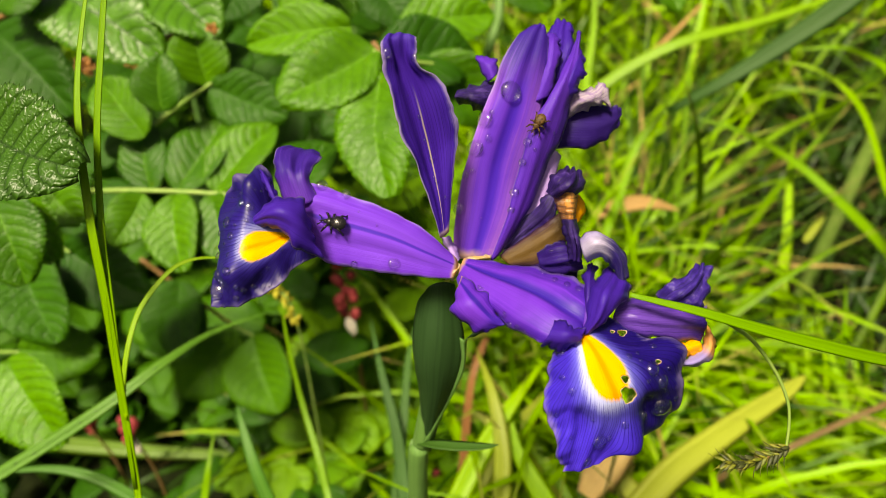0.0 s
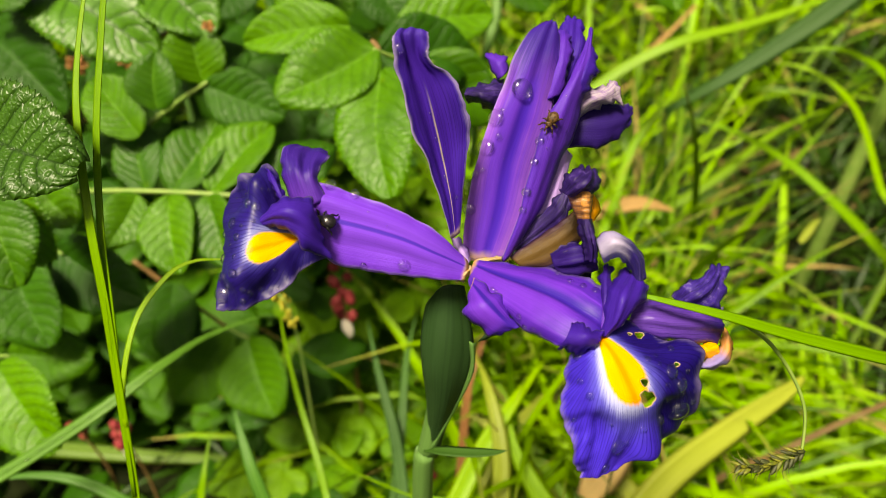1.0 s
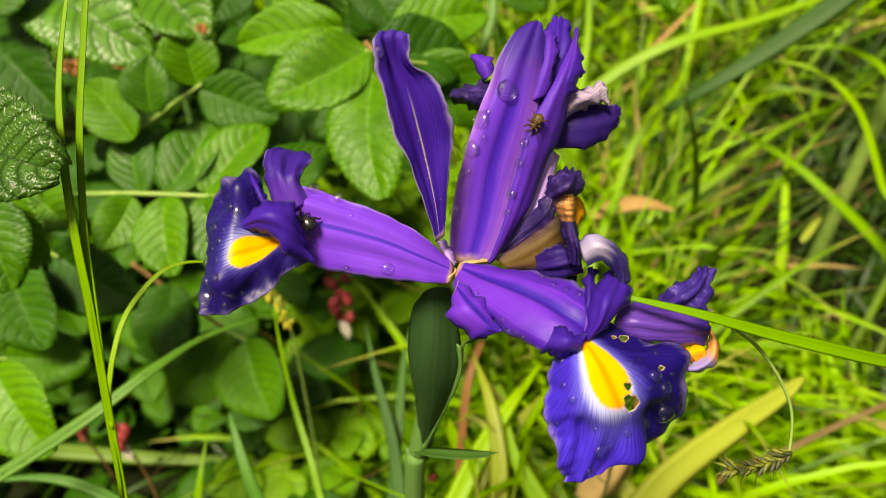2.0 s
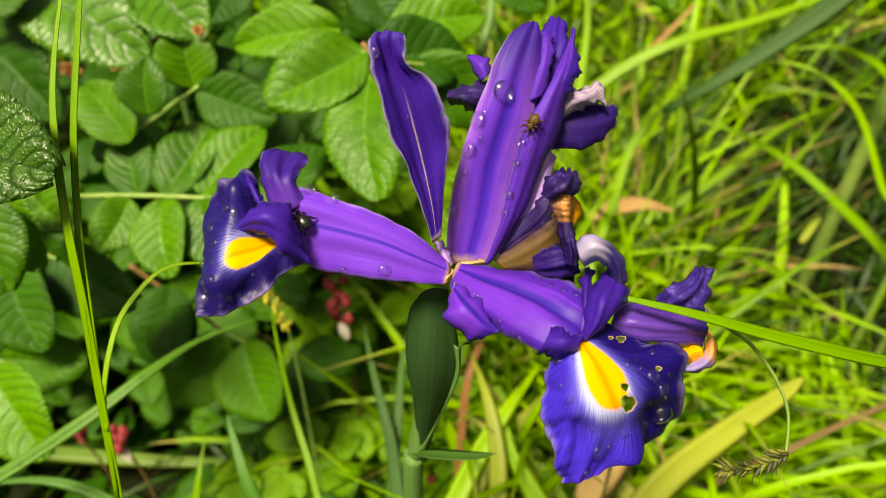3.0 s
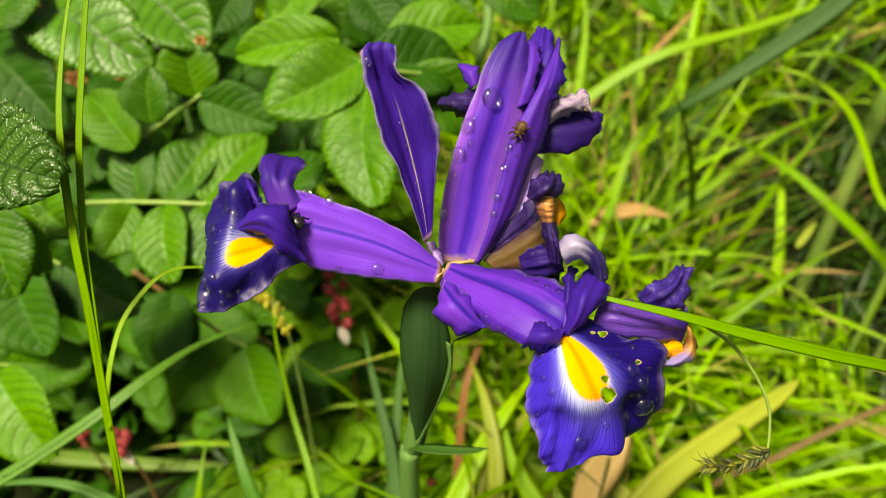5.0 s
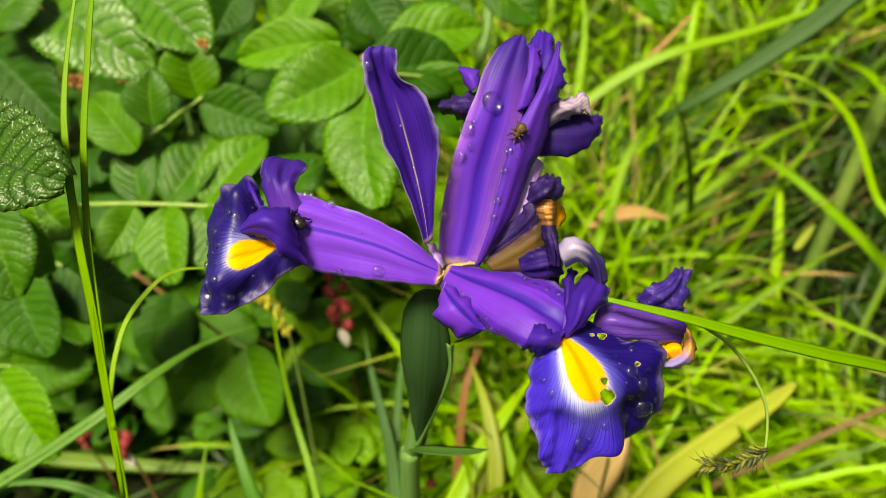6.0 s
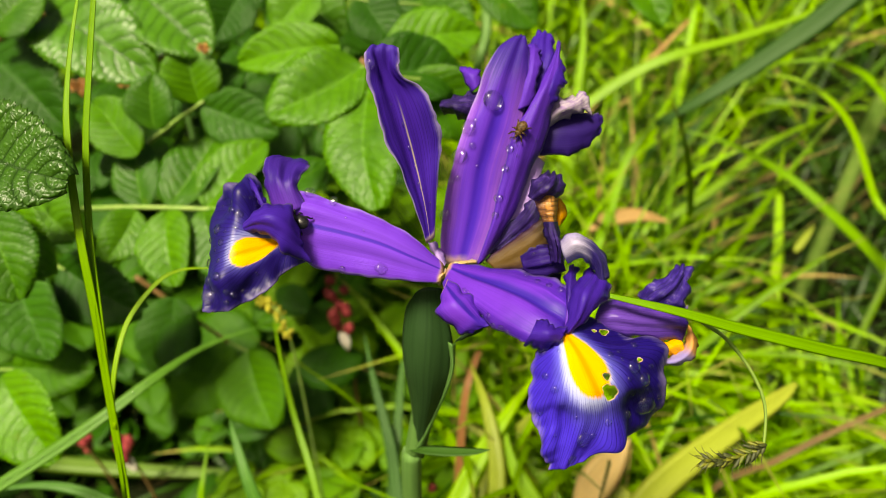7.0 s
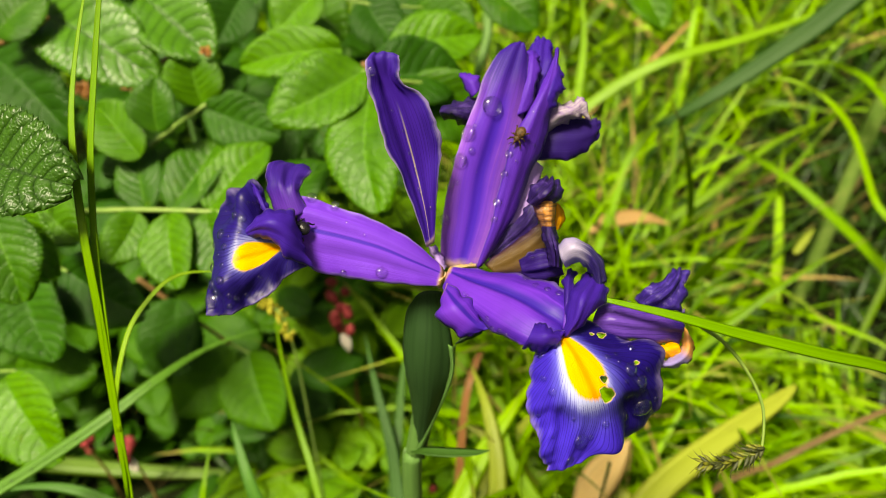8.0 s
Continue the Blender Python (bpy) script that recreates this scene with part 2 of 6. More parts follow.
M_ARM = petal_material("violet_arm", (0.21, 0.055, 0.74), (0.16, 0.034, 0.62), (0.095, 0.023, 0.48), 0.1, rib=(0.07, 0.022, 0.48), rib_width=0.1, base=(0.8, 0.5, 0.12), rim=0.45, veins=12.0, rib_end=(0.95, 0.7))
M_ARM_DEEP = petal_material("deep_violet_arm", (0.15, 0.03, 0.56), (0.075, 0.015, 0.42), (0.045, 0.011, 0.33), 0.11, rib=(0.036, 0.011, 0.32), rib_width=0.22, rib_at=-0.3, base=(0.7, 0.42, 0.12), rim=0.4, veins=14.0, tipped=(0.5, 0.85), rib_end=(0.95, 0.6), spec=0.22)
M_CREST = petal_material("violet_crest", (0.05, 0.013, 0.34), (0.03, 0.008, 0.25), (0.05, 0.014, 0.34), 0.5, rim=0.5, veins=16.0, spec=0.2)
M_CREST_UP = petal_material("violet_crest_flare", (0.13, 0.034, 0.48), (0.085, 0.022, 0.38), (0.035, 0.01, 0.24), 0.45, rim=0.45, veins=16.0, tipped=(0.0, 0.42))
# The dark edge colour imitates shade on the fall's outer half.
M_FALL = petal_material("blue_violet_fall", (0.05, 0.022, 0.6), (0.011, 0.004, 0.15), (0.045, 0.018, 0.5), 0.6, blotch=(0.03, 0.235, 0.28, 0.25), halo=0.85, see=0.2, veins=38.0, shade_side=True, rim=0.4, spec=0.16, fan=True)
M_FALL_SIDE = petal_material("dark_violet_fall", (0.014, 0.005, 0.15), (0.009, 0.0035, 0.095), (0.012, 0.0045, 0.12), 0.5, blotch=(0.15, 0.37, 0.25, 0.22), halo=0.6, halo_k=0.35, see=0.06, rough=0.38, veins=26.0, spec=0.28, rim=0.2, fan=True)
M_STANDARD = petal_material("dark_violet_standard", (0.05, 0.012, 0.33), (0.036, 0.01, 0.26), (0.06, 0.024, 0.36), 0.75, rib=(0.4, 0.32, 0.3), rib_width=0.045, base=(0.5, 0.35, 0.3), rim=0.7, veins=20.0, rim_from=0.86, rib_end=(0.6, 0.3), spec=0.14)
M_LILAC = petal_material("lilac_standard", (0.12, 0.03, 0.54), (0.3, 0.1, 0.64), (0.035, 0.011, 0.25), 0.16, spec=0.18, rib=(0.06, 0.016, 0.46), rib_width=0.3, rib_at=0.22, base=(0.5, 0.3, 0.3), tipped=(0.45, 0.8), rim=0.5, veins=12.0)
M_FOLD = petal_material("violet_fold", (0.11, 0.026, 0.5), (0.085, 0.02, 0.43), (0.07, 0.018, 0.4), 0.5, rim=0.45, veins=16.0, spec=0.2)
M_PALE = petal_material("pale_violet", (0.42, 0.27, 0.68), (0.34, 0.2, 0.6), (0.4, 0.28, 0.64), 0.25, veins=10.0)
M_NIGHT = petal_material("night_violet", (0.03, 0.01, 0.17), (0.022, 0.008, 0.13), (0.038, 0.014, 0.2), 0.6, veins=20.0, rim=0.3, spec=0.18)
M_WILT_FALL = petal_material("wilting_violet", (0.13, 0.05, 0.42), (0.055, 0.018, 0.27), (0.028, 0.01, 0.17), 0.5, rough=0.3, rim=0.6, rim_from=0.8, veins=12.0, spec=0.45)
M_DARK = wilted_material("wilted_dark_violet", (0.012, 0.004, 0.06), (0.03, 0.01, 0.14), (0.09, 0.05, 0.25))
M_NAVY = wilted_material("wilted_navy", (0.018, 0.007, 0.13), (0.045, 0.018, 0.27), (0.22, 0.17, 0.42), 160.0)
M_STRAW = petal_material("withered_straw", (0.13, 0.075, 0.02), (0.05, 0.02, 0.05), (0.19, 0.105, 0.022), 0.5, rough=0.35, veins=14.0)
M_ORANGE = wilted_material("withered_orange", (0.62, 0.26, 0.04), (0.45, 0.2, 0.06), (0.66, 0.45, 0.25), 260.0, bands=9.0)
M_YELLOW = wilted_material("yellow_patch", (0.95, 0.45, 0.01), (0.9, 0.36, 0.0), (1.0, 0.55, 0.05))
M_ASH = petal_material("withered_lilac", (0.55, 0.5, 0.74), (0.34, 0.28, 0.64), (0.024, 0.011, 0.17), 0.7, tipped=(0.3, 0.56), veins=22.0)
M_CURL = petal_material("withered_lilac_curl", (0.3, 0.24, 0.6), (0.5, 0.42, 0.66), (0.75, 0.34, 0.06), 0.6, tipped=(0.5, 0.75), veins=14.0)
M_DEWY = blade_material("dewy_blade", (0.07, 0.21, 0.02), (0.12, 0.3, 0.035))
M_OLIVE = blade_material("olive_blade", (0.12, 0.24, 0.02), (0.17, 0.3, 0.025))
M_CREAM = wilted_material("withered_cream", (0.5, 0.44, 0.5), (0.3, 0.2, 0.42), (0.2, 0.09, 0.35), 220.0)
M_THROAT = wilted_material("cream_throat", (0.6, 0.36, 0.05), (0.6, 0.5, 0.4), (0.3, 0.13, 0.4), 220.0)
M_SPATHE = blade_material("glaucous_green", (0.014, 0.045, 0.012), (0.03, 0.075, 0.022), rough=0.5, see=0.1)
M_SHOOT = blade_material("iris_leaf_green", (0.035, 0.11, 0.02), (0.06, 0.16, 0.03), rough=0.5, see=0.15)
M_STEM = blade_material("stem_green", (0.08, 0.19, 0.045), (0.12, 0.25, 0.06), rough=0.5, see=0.05)
M_ROSE = leaf_material("rose_leaf", (0.03, 0.14, 0.0025), (0.13, 0.37, 0.006), 0.42, 0.34, quilt=0.25, spec=0.42, relief=0.6, furrow=0.45)
M_ROSE_WET = leaf_material("rose_leaf_wet", (0.032, 0.14, 0.005), (0.085, 0.27, 0.008), 0.4, 0.25, quilt=0.25, spec=0.6, relief=0.5, cell_scale=600.0, furrow=0.6, sunk=True)
# Dark copy of the rose leaf; shade is put into its colour.
M_ROSE_DARK = leaf_material("rose_leaf_shaded", (0.018, 0.095, 0.003), (0.045, 0.18, 0.006), 0.42, 0.3, quilt=0.3, spec=0.28, relief=0.65, furrow=0.5)
# Rose leaf toned down in colour, as leaves low under the bush look shaded.
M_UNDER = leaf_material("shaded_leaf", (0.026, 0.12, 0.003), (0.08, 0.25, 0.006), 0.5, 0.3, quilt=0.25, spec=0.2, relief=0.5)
M_RUGOSE = leaf_material("rose_leaf_wrinkled", (0.02, 0.075, 0.006), (0.05, 0.15, 0.01), 0.4, 0.12, 9.0, 0.4, 0.45, 0.55, cell_scale=760.0, furrow=1.0, sunk=True)
M_WEED = leaf_material("weed_leaf", (0.1, 0.29, 0.01), (0.21, 0.45, 0.014), 0.5, 0.32, 5.0, 0.2, spec=0.2)
M_GRASS = blade_material("meadow_grass", (0.008, 0.055, 0.001), (0.27, 0.55, 0.008), (0.38, 0.27, 0.09), see=0.22)
M_BLADE = blade_material("green_blade", (0.15, 0.35, 0.008), (0.25, 0.47, 0.012))
M_BLUE_BLADE = blade_material("bluish_blade", (0.06, 0.2, 0.02), (0.11, 0.29, 0.04))
M_BRIGHT = blade_material("bright_blade", (0.17, 0.4, 0.007), (0.29, 0.54, 0.01))
M_DEEP_BLADE = blade_material("deep_green_blade", (0.02, 0.075, 0.008), (0.04, 0.11, 0.014), rough=0.6, see=0.1)
M_PALE_BLADE = blade_material("yellowing_blade", (0.27, 0.35, 0.03), (0.37, 0.44, 0.05))
M_DRY = blade_material("dry_blade", (0.4, 0.22, 0.07), (0.5, 0.32, 0.12))
M_STALK = blade_material("dull_brown_stalk", (0.2, 0.13, 0.05), (0.28, 0.19, 0.08))
M_TAN = blade_material("pale_dry_leaf", (0.66, 0.47, 0.18), (0.78, 0.58, 0.26))
M_EATEN = plain_material("eaten_margin", (0.62, 0.5, 0.36), (0.3, 0.16, 0.05), 500.0, 0.6)
M_RED_STALK = blade_material("reddish_stalk", (0.22, 0.09, 0.03), (0.34, 0.16, 0.06))
M_TWIG = plain_material("brown_twig", (0.18, 0.1, 0.03), (0.26, 0.15, 0.05), 120.0, 0.6)
M_RACHIS = plain_material("leaf_stalk_green", (0.16, 0.3, 0.05), (0.24, 0.36, 0.08), 120.0, 0.5)
M_RED = plain_material("red_bud", (0.18, 0.018, 0.024), (0.3, 0.05, 0.05), 300.0, 0.6, spec=0.2)
M_WHITE = plain_material("white_petal", (0.6, 0.55, 0.45), (0.7, 0.65, 0.55), 200.0, 0.6)
M_SEED = plain_material("ripening_seed", (0.07, 0.1, 0.008), (0.18, 0.18, 0.012), 600.0, 0.6)
M_SPIKE = plain_material("yellow_spike", (0.3, 0.3, 0.02), (0.5, 0.44, 0.04), 500.0, 0.7)
M_HUSK = plain_material("dark_husk", (0.018, 0.026, 0.005), (0.06, 0.07, 0.012), 600.0, 0.6)
# Much darker than damp soil is; the shade under the grass is in this colour.
M_SOIL = plain_material("shade_dark_soil", (0.006, 0.009, 0.003), (0.014, 0.02, 0.006), 30.0, 1.0, spec=0.05)
# Low grass colour taken far down to imitate deep shade between the stems.
M_THATCH = blade_material("shaded_thatch", (0.008, 0.032, 0.0015), (0.026, 0.08, 0.003), (0.12, 0.08, 0.03), see=0.1)
M_SHELL = plain_material("black_shell", (0.006, 0.006, 0.008), (0.015, 0.014, 0.016), 900.0, 0.25)
M_WEEVIL = plain_material("mottled_shell", (0.014, 0.007, 0.003), (0.12, 0.065, 0.02), 2200.0, 0.45, spec=0.25)
M_WATER = water_material()


# ---- shaping ----
def spline(rows, n):
    """Catmull-Rom through rows of points, n samples."""
    p = np.array(rows, float)
    p = np.concatenate([[2 * p[0] - p[1]], p, [2 * p[-1] - p[-2]]])
    out = []
    for s in np.linspace(0, len(rows) - 1, n):
        i = min(int(s), len(rows) - 2)
        t = s - i
        a, b, c, d = p[i:i + 4]
        out.append(0.5 * (2 * b + (c - a) * t + (2 * a - 5 * b + 4 * c - d) * t * t + (3 * b - a - 3 * c + d) * t ** 3))
    return np.array(out)


def loft(left, mid, right, nu=21, nv=37, ruffle=0.0, waves=5.0, seed=0, flutes=0.0, jag=0.03, crumple=0.0, dents=(), pleats=0.0):
    """Points [v, u, xyz] of a petal from its two margins and its middle line; the margins wave."""
    l, m, r = spline(left, nv), spline(mid, nv), spline(right, nv)
    u = np.linspace(-1, 1, nu)[None, :, None]
    along = np.linspace(0, 1, nv)[:, None, None]
    tear = np.sin(31 * along + seed) + 0.8 * np.sin(67 * along + 2 * seed + 2 * np.sign(u)) + 0.6 * np.sin(113 * along + 3 * np.sign(u))
    u = u * (1 + jag * 0.5 * tear * np.abs(u) ** 4 * np.clip(along * 6, 0, 1))
    p = l[:, None] * (u * (u - 1) / 2) + m[:, None] * (1 - u * u) + r[:, None] * (u * (u + 1) / 2)
    gv, gu = np.gradient(p, axis=0), np.gradient(p, axis=1)
    n = np.cross(gu, gv)
    n /= np.linalg.norm(n, axis=2, keepdims=True) + 1e-9
    v = np.linspace(0, 1, nv)[:, None]
    side = np.linspace(-1, 1, nu)[None, :]
    ph = seed * 1.7 + 1.1 * np.sign(side)
    wave = np.sin(2 * np.pi * waves * v + ph + 1.3 * np.sin(5 * v + seed)) + 0.5 * np.sin(2 * np.pi * waves * 2.3 * v + 2 * ph)
    fade = np.abs(side) ** 3 * np.clip(v * 5, 0, 1) + np.clip((v - 0.85) / 0.15, 0, 1) ** 2 * 0.6 * np.sin(7 * side + seed)
    ridge = flutes * np.cos(3 * np.pi * side + 0.8 * np.sin(3 * v + seed)) * np.clip(v * 4, 0, 1)
    crease = 0.08 * flutes * np.cos(8 * np.pi * side + seed)
    for du, dv, su, sv, deep in dents:
        ridge = ridge + deep * np.exp(-((side - du) / su) ** 2 - ((v - dv) / sv) ** 2)
    if pleats:
        spread = np.arctan2(side, 1.6 * (v + 0.03))
        fold = np.sin(17 * spread + 1.5 * np.sin(4 * spread + seed) + 2 * v) + 0.5 * np.sin(31 * spread + 3 * v + seed)
        ridge = ridge + pleats * fold * np.clip(np.abs(side) * 1.2 + v - 0.45, 0, 1) ** 1.3
    if crumple:
        x, y, z = p[:, :, 0], p[:, :, 1], p[:, :, 2]
        fold = np.sin(1.3 * x + 0.9 * y + seed) + np.sin(1.7 * y - 1.1 * z + 2 * seed) + 0.7 * np.sin(2.9 * x - 2.3 * y) + 0.5 * np.sin(4.3 * x + 3.7 * z + seed)
        ridge = ridge + crumple * np.abs(fold)
    return p + n * (ruffle * wave * fade + ridge + crease)[:, :, None]


def mesh_of(name, verts, faces, material, uvs=None):
    me = bpy.data.meshes.new(name)
    me.from_pydata([tuple(map(float, v)) for v in verts], [], faces)
    if uvs is not None:
        layer = me.uv_layers.new(name="UVMap")
        loops = np.zeros(len(me.loops), int)
        me.loops.foreach_get("vertex_index", loops)
        layer.data.foreach_set("uv", np.asarray(uvs, np.float32)[loops].ravel())
    me.materials.append(material)
    me.polygons.foreach_set("use_smooth", [True] * len(me.polygons))
    me.update()
    return me


def child(ob, parent, label=""):
    ob.parent = parent
    if label:
        tagged(ob, label)
    return ob


def part(name, verts, faces, material, parent, label="", uvs=None):
    return child(new(name, mesh_of(name, verts, faces, material, uvs)), parent, label)


def grid_faces(nv, nu, skip=()):
    return [(i * nu + j, i * nu + j + 1, (i + 1) * nu + j + 1, (i + 1) * nu + j)
            for i in range(nv - 1) for j in range(nu - 1) if (i, j) not in skip]


def tube_data(points, radii, sides=8, n=24):
    p = spline(points, n)
    r = np.interp(np.linspace(0, 1, n), np.linspace(0, 1, len(radii)), radii)
    t = np.gradient(p, axis=0)
    t /= np.linalg.norm(t, axis=1, keepdims=True)
    ref = np.array([1.0, 0, 0]) if abs(t[0][0]) < 0.8 else np.array([0, 1.0, 0])
    verts, uvs = [], []
    for i in range(n):
        a = np.cross(t[i], ref)
        a /= np.linalg.norm(a)
        b = np.cross(t[i], a)
        for k in range(sides):
            w = 2 * np.pi * k / sides
            verts.append(p[i] + r[i] * (np.cos(w) * a + np.sin(w) * b))
            uvs.append((2 * k / sides - 1, i / (n - 1)))
    faces = [(i * sides + k, i * sides + (k + 1) % sides, (i + 1) * sides + (k + 1) % sides, (i + 1) * sides + k) for i in range(n - 1) for k in range(sides)]
    faces += [tuple(range(sides))[::-1], tuple((n - 1) * sides + k for k in range(sides))]
    return verts, faces, uvs


def blade_data(points, width, up=(0, 0, 1), n=22, keel=0.18, blunt=0.0, grow=0.25):
    """A grass blade with a keel and real thickness along a curved line."""
    p = spline(points, n)
    t = np.gradient(p, axis=0)
    verts, uvs = [], []
    for i in range(n):
        v = i / (n - 1)
        w = width / 2 * (min(1, 0.55 + v / grow * 0.45)) * max(0.02, (1 - max(0, (v - 0.45) / 0.55) ** 1.8 * (1 - blunt)))
        side = np.cross(t[i], up)
        side /= np.linalg.norm(side) + 1e-9
        nrm = np.cross(side, t[i])
        nrm /= np.linalg.norm(nrm) + 1e-9
        for s, h in ((-1, 0.0), (-0.5, -0.05), (0, -keel), (0.5, -0.05), (1, 0.0), (0.5, -0.13), (0, -keel - 0.1), (-0.5, -0.13)):
            verts.append(p[i] + side * s * w + nrm * h * w)
            uvs.append((s, v))
    faces = [(i * 8 + k, i * 8 + (k + 1) % 8, (i + 1) * 8 + (k + 1) % 8, (i + 1) * 8 + k) for i in range(n - 1) for k in range(8)]
    faces += [tuple(range(8))[::-1], tuple((n - 1) * 8 + k for k in range(8))]
    return verts, faces, uvs


def leaflet_data(base, tip, width, facing, fold=0.25, droop=0.1, teeth=13, seed=0, nu=15, nv=41):
    """A toothed oval leaflet, folded along its midrib, quilted between the side veins."""
    base, tip, facing = (np.array(a, float) for a in (base, tip, facing))
    axis = tip - base
    length = np.linalg.norm(axis)
    axis /= length
    side = np.cross(axis, facing)
    side /= np.linalg.norm(side)
    nrm = np.cross(side, axis)
    rs = np.random.RandomState(seed)
    skew, ph = rs.uniform(-0.06, 0.06), rs.uniform(0, 6)
    verts, uvs = [], []
    for i in range(nv):
        v = i / (nv - 1)
        body = np.sin(np.pi * min(1, v * 0.96 + 0.02) ** 0.88) ** 0.58
        saw = (v * teeth) % 1.0
        edge = body * (1 + 0.075 * (saw ** 2 - 0.33) * (v > 0.08)) * width / 2
        for j in range(nu):
            u = -1 + 2 * j / (nu - 1)
            au = abs(u)
            h = fold * edge * (au ** 1.2) - droop * length * (v - 0.35) ** 2 * 1.6 - 0.10 * width * au ** 3
            quilt = abs(((v * 8 - au * 1.3 - au * au * 0.9) % 1.0) * 2 - 1)
            h += length * (0.005 * (1 - quilt ** 2) * min(1, au * 5) + 0.014 * np.sin(6 * v + 3 * u + ph) + 0.012 * au * np.sin(15 * v + ph + np.sign(u)))
            verts.append(base + axis * (v * length + 0.0) + side * (u * edge + skew * length * np.sin(np.pi * v)) + nrm * h)
            uvs.append((u, v))
    top = grid_faces(nv, nu)
    k = nv * nu
    thick = 0.00022
    under = [v - nrm * thick for v in verts]
    rim = [j for j in range(nu)] + [i * nu + nu - 1 for i in range(1, nv)] + [(nv - 1) * nu + j for j in range(nu - 2, -1, -1)] + [i * nu for i in range(nv - 2, 0, -1)]
    faces = top + [tuple(k + a for a in f[::-1]) for f in top]
    faces += [(rim[a], k + rim[a], k + rim[(a + 1) % len(rim)], rim[(a + 1) % len(rim)]) for a in range(len(rim))]
    return verts + under, faces, uvs + uvs


def ball(centre, radii, turn=None, rings=8, sides=12):
    verts, faces = [], []
    m = np.eye(3) if turn is None else np.array(turn)
    for i in range(rings + 1):
        a = np.pi * i / rings
        for k in range(sides):
            w = 2 * np.pi * k / sides
            q = np.array((np.sin(a) * np.cos(w) * radii[0], np.sin(a) * np.sin(w) * radii[1], np.cos(a) * radii[2]))
            verts.append(np.array(centre) + m @ q)
    for i in range(rings):
        for k in range(sides):
            faces.append((i * sides + k, (i + 1) * sides + k, (i + 1) * sides + (k + 1) % sides, i * sides + (k + 1) % sides))
    return verts, faces


def joined(pieces):
    verts, faces, uvs = [], [], []
    for pc in pieces:
        k = len(verts)
        verts += list(pc[0])
        faces += [tuple(k + a for a in f) for f in pc[1]]
        uvs += list(pc[2]) if len(pc) > 2 else [(0, 0)] * len(pc[0])
    return verts, faces, uvs


def thing(name, place, label, category, group="", kind=""):
    ob = new(name)
    ob.empty_display_size = 0.01
    ob.matrix_basis = Matrix.Translation(place)
    return tagged(ob, label, category, group, kind)


def local(points, place):
    return [tuple(np.array(p) - np.array(place)) for p in points]


# ---- ground ----
def build_ground():
    n = 60
    xs = np.concatenate([[-60, -20, -6], np.linspace(-2, 2.5, n), [6, 20, 60]])
    ys = np.concatenate([[-60, -20, -6], np.linspace(-1, 3, n), [6, 20, 60]])
    rs = np.random.RandomState(3)
    verts = [(x, y, -0.006 + 0.006 * noise.noise((x * 6, y * 6, 0)) + rs.uniform(-0.002, 0.002)) for x in xs for y in ys]
    k = len(ys)
    faces = [(i * k + j, (i + 1) * k + j, (i + 1) * k + j + 1, i * k + j + 1) for i in range(len(xs) - 1) for j in range(k - 1)]
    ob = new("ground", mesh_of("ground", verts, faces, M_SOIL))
    tagged(ob, "damp soil under the meadow grass, coloured dark like deep shade", "ground", kind="structure")


build_ground()


# ---- meadow grass ----
def meadow(name, count, xr, yr, length, width, lean, seed, material, label, keep, low=False):
    """Many arching blades as one sheet of stuff; only low grass reaches into the dark hollow."""
    rs = np.random.RandomState(seed)
    verts, faces, uvs = [], [], []
    seg = 9
    made = 0
    while made < count:
        x, y = rs.uniform(*xr), rs.uniform(*yr)
        if not keep(x, y):
            continue
        made += 1
        az = rs.uniform(0, 2 * np.pi)
        out = np.array((np.cos(az), np.sin(az), 0))
        side = np.array((-np.sin(az), np.cos(az), 0))
        size, w = rs.uniform(*length), rs.uniform(*width)
        tilt, bend = radians(rs.uniform(*lean)), radians(rs.uniform(20, 110))
        twist = rs.uniform(-1.2, 1.2)
        p = np.array((x, y, -0.01))
        k = len(verts)
        strip, clear = [], True
        for i in range(seg):
            v = i / (seg - 1)
            a = tilt + bend * v ** 1.6
            step = out * np.sin(a) + np.array((0, 0, 1)) * np.cos(a)
            if i:
                p = p + step * size / (seg - 1)
                p[2] = max(p[2], 0.004)
            nrm = np.cross(step, side)
            s = side * np.cos(twist * v) + nrm * np.sin(twist * v)
            h = np.cross(s, step)
            ww = w / 2 * min(1, 0.5 + v * 2) * max(0.03, 1 - max(0, (v - 0.4) / 0.6) ** 1.7)
            strip += [p - s * ww, p + h * ww * 0.35, p + s * ww]
            clear = clear and (low or not (0.36 < p[0] < 0.7 and 0.34 < p[1] < 0.74))
        if not clear:
            continue
        verts += strip
        for i in range(seg):
            v = i / (seg - 1)
            uvs += [(-1, v), (0, v), (1, v)]
            if i:
                b = k + 3 * i
                faces += [(b - 3, b - 2, b + 1, b), (b - 2, b - 1, b + 2, b + 1)]
    ob = new(name, mesh_of(name, verts, faces, material, uvs))
    return tagged(ob, label, "grass", kind="stuff")


def patchy(x, y):
    """Clumps and hollows; the rose bush keeps its own ground free."""
    free = x > 0.03 - 0.3 * (y - 0.3) or y > 0.85
    hollow = (0.27 < x < 0.68 and 0.3 < y < 0.78) or (0.54 < x / max(y, 0.01) < 1.5 and y < 0.8)
    return free and not hollow and noise.noise((x * 6, y * 6, 0.3)) > -0.05


def far_ground(x, y):
    return not (-0.9 < x < 1.5 and -0.35 < y < 1.9) and math.hypot(x, y) < 4.5


